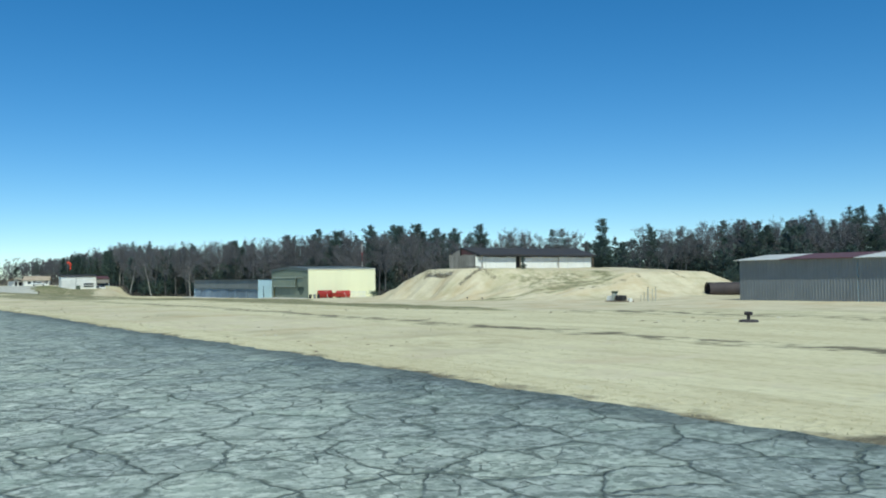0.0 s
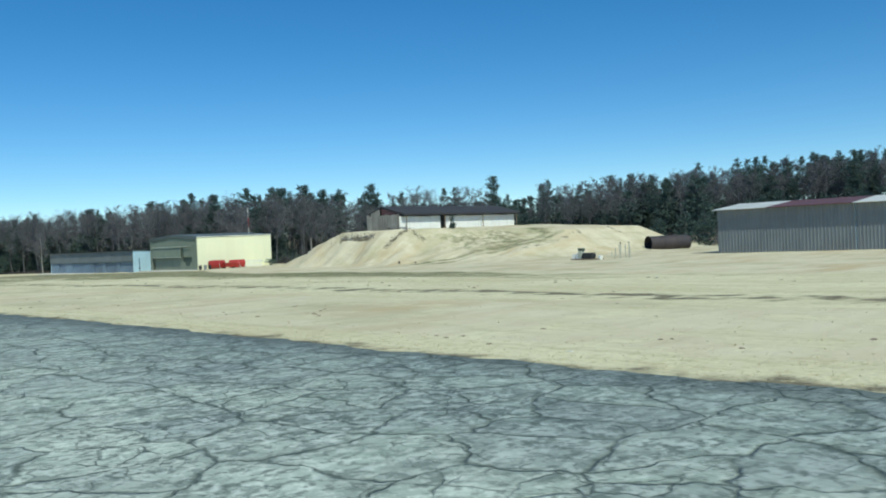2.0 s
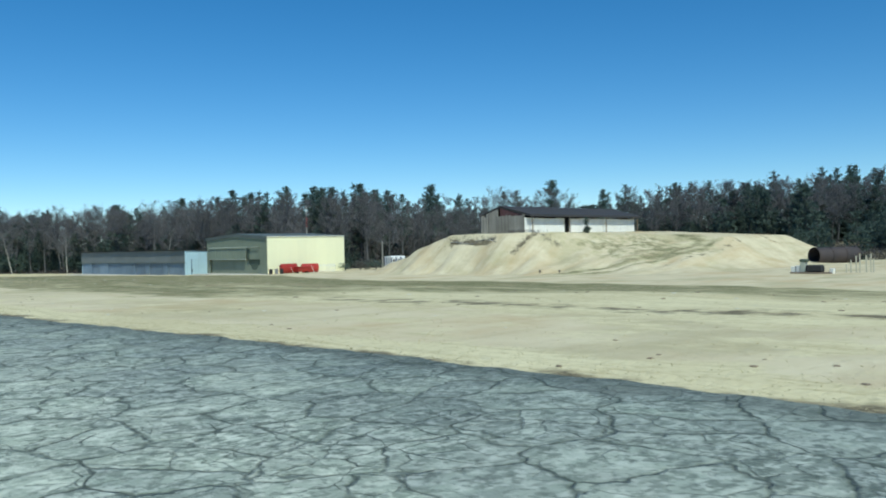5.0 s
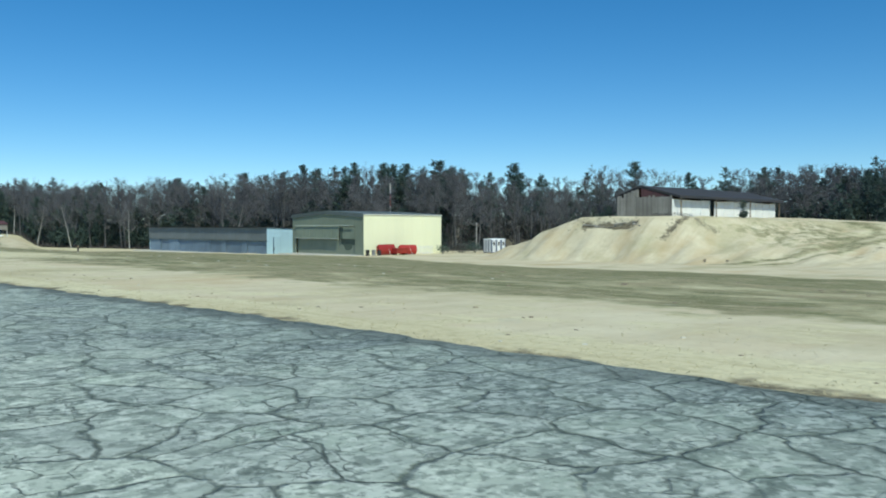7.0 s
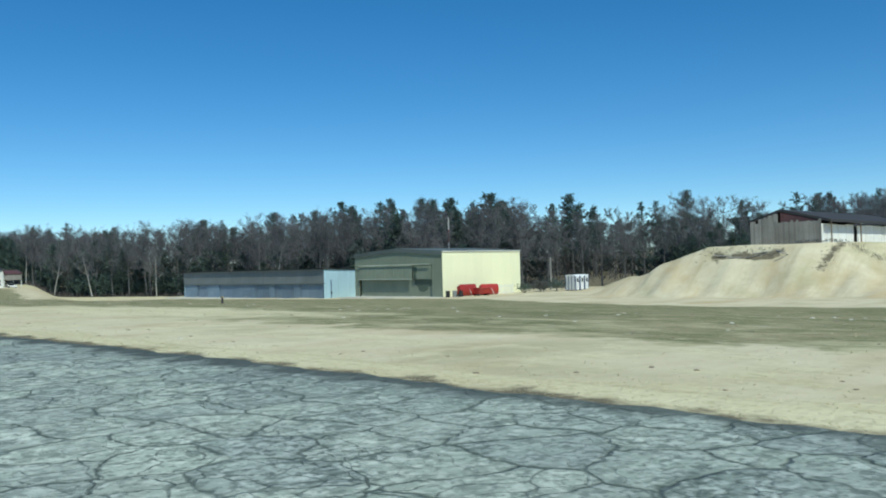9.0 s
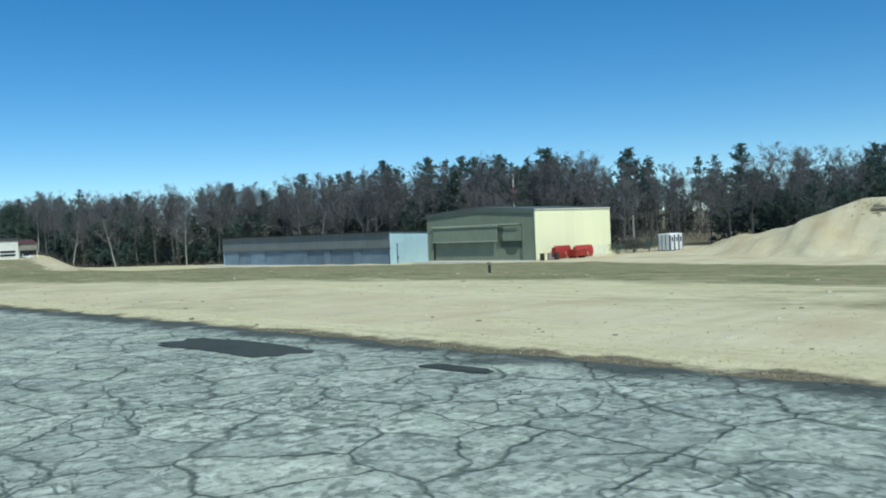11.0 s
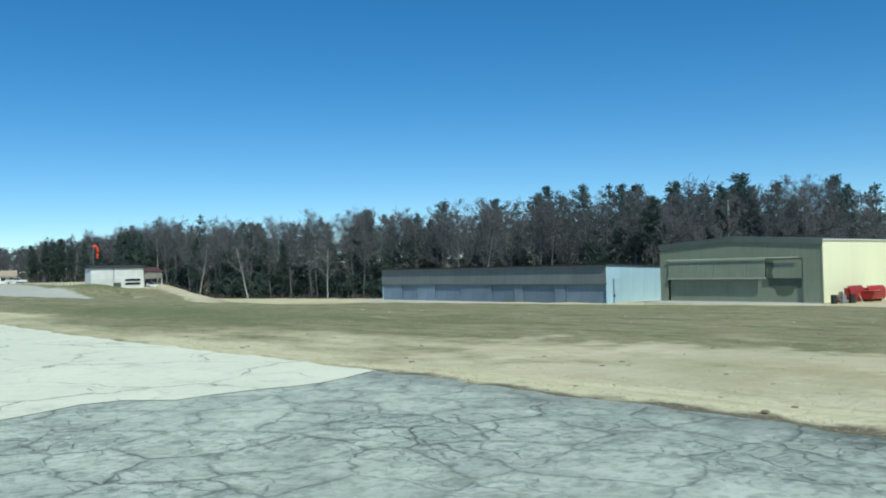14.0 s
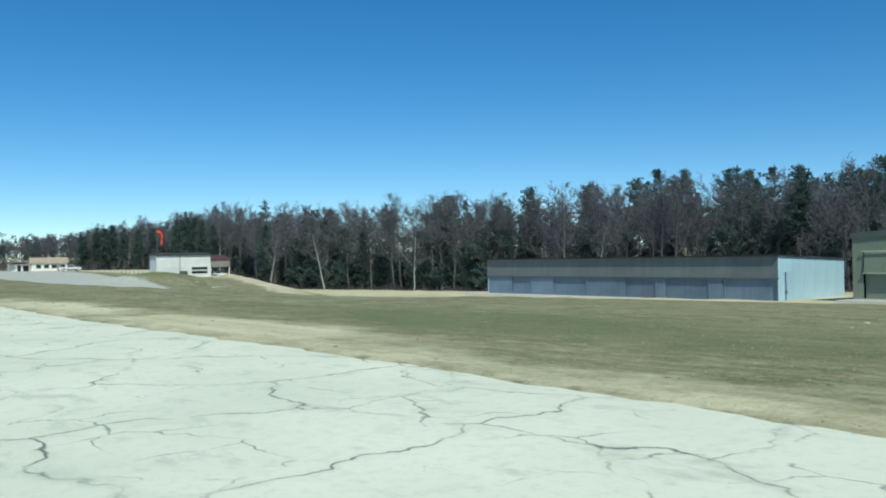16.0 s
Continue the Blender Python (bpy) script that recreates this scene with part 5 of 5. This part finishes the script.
def toilets():
    x, y = -162.7, 106.6
    z = gz(x + 1, y + 1.7)
    for k in range(3):
        t = thing("portable_toilet", pose(x, y + k * 1.18, z), "white portable toilet with a blue-framed door", "portable toilet", group="row of portable toilets")
        part("cabin", box(0.0, 1.9, 0.0, 1.14, 0.08, 2.2, 0.02), M_POT, t)
        part("roof", prism([(0.0, 2.2), (1.9, 2.2), (1.8, 2.36), (0.95, 2.42), (0.1, 2.36)], "y", -0.02, 1.16), M_POT, t, "white domed roof")
        part("skid", box(0.0, 1.9, 0.1, 1.04, -0.12, 0.08), M_BLACK, t)
        d = part("door", box(1.9, 1.95, 0.17, 0.97, 0.14, 2.1, 0.01), M_POT, t)
        part("door_window", box(1.95, 1.97, 0.38, 0.78, 1.25, 1.85), M_BLACK, d, "dark vent panel")
        for yy in (0.03, 1.0):
            part("door_frame", box(1.9, 1.97, yy, yy + 0.11, 0.1, 2.18), M_NAVY, t, "navy door post")
        if k == 0:
            for xx in (0.05, 0.62, 1.2, 1.8):
                part("corner_post", box(xx, xx + 0.09, -0.04, 0.0, 0.1, 2.15), M_NAVY, t, "navy post")


toilets()


def mast(x, y, top, label, bands):
    z = gz(x, y)
    t = thing("mast", pose(x, y, z - 0.3), label, "mast", group="masts and poles")
    h = top - z + 0.3
    n = 6 if bands else 1
    for k in range(n):
        m = (M_WHITE, M_RED)[(n - 1 - k) % 2] if bands else M_BIRCH
        part("pole", rod((0, 0, k * h / n), (0, 0, (k + 1) * h / n), 0.12 if bands else 0.14, 0.11 if bands else 0.1), m, t)
    if bands:
        part("cap", rod((0, 0, h), (0, 0, h + 0.12), 0.1, 0.03), M_STEEL, t)
    else:
        part("crossarm", box(-0.6, 0.6, -0.06, 0.06, h - 0.5, h - 0.38), M_WOOD, t)


mast(-192.5, 111.9, 10.2, "tall mast in white and red bands behind the hangars", True)
mast(-186.5, 165.0, 5.0, "weathered wooden pole by the woods", False)
mast(-170.7, 113.5, 2.3, "weathered wooden pole by the woods", False)


# ---- before the mound ----
def pump_stand():
    x, y = -77.6, 83.4
    z = gz(x, y)
    t = thing("pump", pose(x, y, z), "small dark machine on a low platform with white blocks", "pump")
    part("platform", box(-1.6, 2.2, -0.7, 0.7, -0.1, 0.16, 0.02), M_WOOD, t)
    part("engine", box(-0.2, 1.3, -0.4, 0.4, 0.16, 0.85, 0.12), M_BLACK, t, "dark engine block")
    part("neck", rod((-0.3, 0, 0.2), (-0.5, 0, 1.2), 0.14), M_BLACK, t)
    part("head", box(-0.85, -0.15, -0.3, 0.3, 1.1, 1.4, 0.05), M_GREEN2, t, "dark green head")
    part("cabinet", box(-0.78, -0.3, -0.3, 0.3, 0.16, 1.08, 0.03), M_RAIL, t, "pale switch cabinet")
    for a, h in ((-1.5, 0.7), (-1.0, 0.8), (2.1, 0.5)):
        part("block", box(a - 0.18, a + 0.18, -0.25, 0.25, 0.0, h, 0.02), M_WHITE, t, "white block")


pump_stand()
for k, (dx, h) in enumerate(((2.4, 0.8), (2.75, 1.2), (3.15, 1.6), (3.6, 1.75), (4.1, 1.6), (4.45, 1.75), (4.8, 1.3))):
    px, py = -77.0 + dx, 84.5 + 0.2 * (k % 3)
    p = thing("fence_post", pose(px, py, gz(px, py)), "thin pale wooden post standing in the sand", "post", group="posts in the sand")
    part("shaft", box(-0.05, 0.05, -0.05, 0.05, -0.3, h), M_POST, p)
    if k in (3, 5):
        part("cap", box(-0.08, 0.08, -0.08, 0.08, h, h + 0.08), M_WOOD, p)


def field_marker():
    x, y = -14.1, 20.4
    t = thing("field_marker", pose(x, y, gz(x, y) + 0.01), "dark hooded field marker on a low plate", "marker")
    part("plate", rod((0, 0, -0.05), (0, 0, 0.035), 0.27, 0.24, 20), M_PIPE, t)
    part("stem", rod((0, 0, 0.02), (0, 0, 0.19), 0.045), M_BLACK, t)
    part("hood", rod((-0.1, 0, 0.21), (0.1, 0, 0.21), 0.05), M_PIPE, t)


field_marker()


marker_post = thing("marker_post", pose(-120.4, 22.0, gz(-120.4, 22.0)), "short dark brown wooden post standing in the grass", "post")
part("shaft", box(-0.04, 0.04, -0.04, 0.04, -0.3, 0.27, 0.01), M_PIPE, marker_post)
part("cap", box(-0.07, 0.07, -0.06, 0.06, 0.27, 0.37, 0.02), M_WOOD, marker_post)


def brow_debris():
    """Roots and dead turf that hang over the mound's broken edge."""
    np.random.seed(9)
    v, f, s = [], [], []
    for k in range(160):
        x = np.random.uniform(-130.5, -121.5)
        y = 88.9 + np.random.normal(0, 0.3)
        sprig(v, f, s, (x, y, gz(x, y) + 0.02), np.random.uniform(-1, 1, 3) + (0, -0.6, 0.1), np.random.uniform(0.15, 0.5), 0.035, 0)
    for k in range(90):
        x = -116.7 + np.random.normal(0, 0.3)
        y = np.random.uniform(86.5, 91)
        sprig(v, f, s, (x + 0.2 * (y - 88), y, gz(x, y) + 0.02), np.random.uniform(-1, 1, 3) + (0, 0, 0.4), np.random.uniform(0.12, 0.3), 0.035, 0)
    for k in range(400):
        x = np.random.uniform(-121, -112)
        y = 91.2 + np.random.normal(0, 0.3)
        sprig(v, f, s, (x, y, gz(x, y)), np.random.uniform(-0.4, 0.4, 3) + (0, 0, 1), np.random.uniform(0.15, 0.5), 0.018, 0)
    tagged(raw("dead_weeds", v, f, [M_BRUSH]), "dead weeds and roots along the mound's brow", "weeds", kind="stuff")


brow_debris()


def dead_branch(x, y, ln, turn, dip, seed):
    """A barkless bent branch with a fork, lying on the slope."""
    r = np.random.RandomState(seed)
    t = thing("dead_branch", pose(x, y, gz(x, y) + 0.06, 0, dip, turn), "bleached dead branch lying over the mound's broken brow", "branch", group="dead branches on the brow")
    bm = bmesh.new()
    p = Vector((-ln / 2, 0, 0))
    for k in range(5):
        q = p + Vector((ln / 5, r.uniform(-0.12, 0.12) * ln / 3, r.uniform(-0.03, 0.05)))
        add_rod(bm, p, q, 0.09 - 0.013 * k, 0.077 - 0.013 * k, 6)
        p = q
    part("stem", bm, M_BOARD, t)
    part("fork", rod((0, 0, 0.02), (ln * 0.3, ln * 0.16 * (-1) ** seed, 0.12), 0.045, 0.015, 5), M_BOARD, t)


for k, (x, y, ln, turn, dip) in enumerate(((-127.2, 88.6, 3.4, 14, 5), (-124.6, 88.5, 4.2, -9, -6), (-123.2, 88.9, 2.6, 22, -8), (-121.6, 88.8, 2.2, -30, 10), (-125.8, 88.2, 2.4, 4, 3), (-120.6, 88.0, 1.8, 65, 20))):
    dead_branch(x, y, ln, turn, dip, k)


# ---- far end: white building, carport, windsock, house, truck ----
def white_building():
    X, Y0, Y1, Z0, H = -311.0, 63.5, 74.7, -1.55, 4.6
    t = thing("white_building", pose(X, Y0, Z0), "white sided workshop with a dark roof and carport", "building")
    ln = Y1 - Y0
    for k in range(16):
        z = k * H / 16
        part("siding_board", box(0.0, 0.04 + 0.01 * (k % 2), 0, ln, z, z + H / 16 - 0.02), M_SHEDW, t)
    part("wall", box(-3.5, -0.01, 0, ln, -0.5, H), M_SHEDW, t)
    part("downpipe", box(0.05, 0.13, ln * 0.42, ln * 0.42 + 0.1, 0, H), M_STEEL, t)
    part("roof", prism([(-3.8, H), (0.35, H), (0.35, H + 0.16), (-1.7, H + 0.6), (-3.8, H + 0.16)], "y", -0.3, ln + 0.3), M_ROOFD, t, "dark shallow roof")
    for z0, z1 in ((0.95, 1.45), (1.75, 2.25)):
        w = part("window", box(0.04, 0.08, ln - 4.0, ln - 0.7, z0, z1), M_GLASS, t, "dark strip window")
        part("sill", box(0.05, 0.14, ln - 4.1, ln - 0.6, z0 - 0.1, z0), M_WHITE, w)
    part("green_box", box(0.1, 1.4, 4.6, 5.8, -0.2, 1.5, 0.03), M_GREEN2, t, "dark green fuel cabinet")
    c = thing("carport", pose(X - 1.0, Y1 + 0.1, Z0), "open carport with a rust brown roof", "carport")
    part("roof", prism([(-6, 3.9), (0.5, 3.7), (0.5, 3.85), (-3, 4.7), (-6, 4.05)], "y", 0.3, 4.6), M_ROOFR, c, "rust brown roof")
    part("gable_board", box(0.2, 0.26, 0.35, 4.5, 2.2, 3.72), M_BOARD, c)
    for a in (0.4, 4.4):
        for b in (0.1, -5.5):
            part("post", box(b - 0.07, b + 0.07, a - 0.07, a + 0.07, -0.4, 3.75), M_WHITE, c)
    part("back_wall", box(-5.9, -5.8, 0.4, 4.4, -0.3, 3.8), M_BOARD, c)


white_building()


def car_body(profile, w, name, m):
    bm = prism(profile, "y", -w / 2, w / 2)
    bmesh.ops.bevel(bm, geom=list(bm.edges), offset=0.06, segments=2, affect="EDGES")
    return bm


def vehicle(name, m, label, category, pickup):
    t = thing(name, m, label, category)
    if pickup:
        prof = [(-2.9, 0.5), (2.85, 0.5), (2.9, 0.95), (2.75, 1.15), (1.5, 1.2), (0.85, 1.85), (-0.7, 1.88), (-0.85, 1.2), (-2.9, 1.2)]
        cab = [(1.28, 1.22), (0.8, 1.74), (-0.6, 1.76), (-0.72, 1.22)]
        ax = (-1.8, 1.85)
    else:
        prof = [(-2.2, 0.35), (2.2, 0.35), (2.25, 0.75), (1.1, 0.9), (0.5, 1.4), (-1.1, 1.42), (-1.7, 0.95), (-2.25, 0.9)]
        cab = [(0.98, 0.93), (0.45, 1.33), (-1.0, 1.35), (-1.45, 0.97)]
        ax = (-1.35, 1.4)
    part("body", car_body(prof, 1.9, name, t), M_POT, t)
    for s in (-0.955, 0.955):
        part("side_window", prism(cab, "y", s - 0.012, s + 0.012), M_GLASS, t)
        part("bumper_strip", box(-2.1, 2.1, s - 0.02, s + 0.02, 0.55, 0.65), M_BLACK, t)
    part("windscreen", prism([(cab[0][0] + 0.15, cab[0][1]), (cab[1][0] + 0.12, cab[1][1]), (cab[1][0] + 0.08, cab[1][1]), (cab[0][0] + 0.1, cab[0][1])], "y", -0.75, 0.75), M_GLASS, t)
    for a in ax:
        for s in (-0.85, 0.85):
            wheel("wheel", 0.38 if pickup else 0.32, 0.24, t, pose(a, s, 0.38 if pickup else 0.32, 0, 0, 90))
    for s in (-0.7, 0.7):
        part("headlight", box(prof[1][0] + 0.0, prof[1][0] + 0.08, s - 0.15, s + 0.15, prof[2][1] - 0.22, prof[2][1] - 0.06), M_WHITE, t)


vehicle("car", pose(-313.5, 76.9, -1.57, 0, 0, 10), "white car parked under the carport", "car", False)
vehicle("pickup_truck", pose(-398, 72.2, gz(-398, 72.2), 0, 0, 76), "white pickup truck parked before the house", "pickup truck", True)


def windsock():
    x, y, top = -321.2, 67.6, 8.2
    z = gz(x, y)
    t = thing("windsock", pose(x, y, z), "orange-red windsock hanging limp from its pole", "windsock")
    h = top - z
    part("pole", rod((0, 0, -0.3), (0, 0, h), 0.06, 0.045), M_STEEL, t)
    part("ring", rod((0, 0.0, h - 0.1), (0, 0.5, h - 0.05), 0.03), M_STEEL, t)
    bm = bmesh.new()
    path = [(0, -0.1, h - 0.3, 0.46), (0.05, 0.45, h - 0.15, 0.45), (0.08, 0.85, h - 0.55, 0.42), (0.06, 1.0, h - 1.3, 0.36), (0.05, 0.95, h - 2.1, 0.28), (0.02, 0.9, h - 2.8, 0.22)]
    rings = []
    for i, (px, py, pz, r) in enumerate(path):
        a = Vector(path[max(i - 1, 0)][:3])
        b = Vector(path[min(i + 1, len(path) - 1)][:3])
        q = (b - a).to_track_quat("Z", "Y").to_matrix()
        rings.append([bm.verts.new(Vector((px, py, pz)) + q @ Vector((r * math.cos(k / 12 * math.tau), r * 0.7 * math.sin(k / 12 * math.tau), 0))) for k in range(12)])
    for a, b in zip(rings, rings[1:]):
        for k in range(12):
            j = (k + 1) % 12
            bm.faces.new((a[k], a[j], b[j], b[k]))
    part("sleeve", bm, M_SOCK, t)


windsock()


def house():
    x, y = -455.0, 77.5
    z = gz(x, y)
    t = thing("house", pose(x, y, z, 0, 0, 75), "white single-storey house with a tan shingle roof", "house")
    # main block, local x along the front, front towards -y
    part("wall", box(-1.5, 9.5, 0, 8, -0.6, 2.7), M_SHEDW, t, "white siding")
    part("roof", prism([(-0.5, 2.6), (4, 4.5), (8.5, 2.6), (8.5, 2.75), (4, 4.68), (-0.5, 2.75)], "x", -2.0, 10.0), M_TAN, t, "tan shingle roof")
    for a in (0.2, 2.6, 5.0, 7.6):
        w = part("window", box(a, a + 1.3, -0.05, 0.0, 1.0, 2.2), M_GLASS, t)
        part("frame", box(a - 0.1, a, -0.08, 0.0, 0.9, 2.3), M_NAVY, w, "dark shutter")
        part("frame", box(a + 1.3, a + 1.4, -0.08, 0.0, 0.9, 2.3), M_NAVY, w, "dark shutter")
    part("door", box(6.55, 7.4, -0.06, 0.0, 0.0, 2.1), M_WOOD, t)
    # lower porch wing with a gable to the front
    part("wing_wall", box(-8.5, -1.6, 1.5, 7.5, -0.6, 2.4), M_SHEDW, t)
    part("wing_roof", prism([(-8.9, 2.3), (-5.2, 4.0), (-1.4, 2.3), (-1.4, 2.45), (-5.2, 4.18), (-8.9, 2.45)], "y", -0.8, 7.8), M_TAN, t, "tan shingle roof")
    for a in (-8.3, -5.9, -4.2, -1.9):
        part("porch_post", box(a - 0.12, a + 0.12, -0.5, -0.26, -0.4, 2.35), M_WHITE, t)
    part("porch_floor", box(-8.6, -1.6, -0.6, 1.5, -0.5, 0.1), M_SLAB, t)
    part("porch_door", box(-5.6, -4.5, 1.42, 1.5, 0.1, 2.1), M_GLASS, t)
    part("garage_door", box(-3.9, -2.2, 1.42, 1.5, 0.1, 2.0), M_BLACK, t)
    part("chimney", box(3.6, 4.3, 4.3, 5.0, 4.0, 5.3), M_BOARD, t)


house()
for k in range(14):
    px = -362 + k * 3.0
    py = 71.5 - 0.1 * k
    p = thing("guard_post", pose(px, py, gz(px, py)), "short pale post along the road's edge", "post", group="posts along the road")
    part("shaft", box(-0.08, 0.08, -0.08, 0.08, -0.3, 0.75), M_BOARD, p)
    part("reflector", box(0.08, 0.1, -0.06, 0.06, 0.5, 0.65), M_WHITE, p)


# ---- grass along the runway's edge, clods and stones ----
def edge_grass():
    r = np.random.default_rng(4)
    x = r.uniform(-160, 0, 22000)
    y = 6.95 + 1.6 * r.uniform(0, 1, len(x)) ** 2.0 + ragged(x)
    h = r.uniform(0.012, 0.04, len(x))
    v, f = strips(x, y, h, h * 0.12, 1.3, 5, ground_z(x, np.maximum(y, 7.25)) - 0.005)
    x2, y2 = r.uniform(-230, -10, 30000), r.uniform(8, 24, 30000)
    h2 = r.uniform(0.015, 0.05, len(x2))
    v2, f2 = strips(x2, y2, h2, h2 * 0.14, 1.5, 6, ground_z(x2, y2) - 0.005)
    ob = raw("edge_grass", np.concatenate([v, v2]).tolist(), np.concatenate([f, f2 + len(v)]).tolist(), [M_STRAW])
    tagged(ob, "short dead straw grass along the runway's edge", "grass", kind="stuff")


edge_grass()


def clods():
    np.random.seed(8)
    V, F, S = [], [], []
    cube = [(-1, -1, -0.6), (1, -1, -0.6), (1, 1, -0.6), (-1, 1, -0.6), (-0.7, -0.6, 0.7), (0.6, -0.7, 0.6), (0.7, 0.6, 0.7), (-0.6, 0.7, 0.6)]
    quads = [(0, 1, 5, 4), (1, 2, 6, 5), (2, 3, 7, 6), (3, 0, 4, 7), (4, 5, 6, 7)]
    for k in range(1250):
        x = np.random.uniform(-200, -14)
        y = np.random.choice([np.random.uniform(7.3, 10), np.random.uniform(10, 24), np.random.normal(20.5, 1.5)])
        r = np.random.uniform(0.015, 0.045) * (1.4 if y > 14 else 1)
        if k >= 900:
            x, y, r = np.random.uniform(-155, -88), np.random.normal(27, 4.5), np.random.uniform(0.025, 0.06)
        t = np.random.uniform(0, 6.3)
        b = len(V)
        for p in cube:
            V.append((x + r * (p[0] * math.cos(t) - p[1] * math.sin(t)), y + r * (p[0] * math.sin(t) + p[1] * math.cos(t)), gz(x, max(y, 7.3)) + r * 0.5 * p[2]))
        F += [tuple(b + i for i in q) for q in quads]
        S += [int((k % 5 == 0 and x > -130) or (k > 900 and k % 4 != 0))] * 5
    tagged(raw("clods", V, F, [M_WOOD, M_SLAB], slots=S), "dark clods and pale stones lying in the grass", "stones", kind="stuff")


clods()
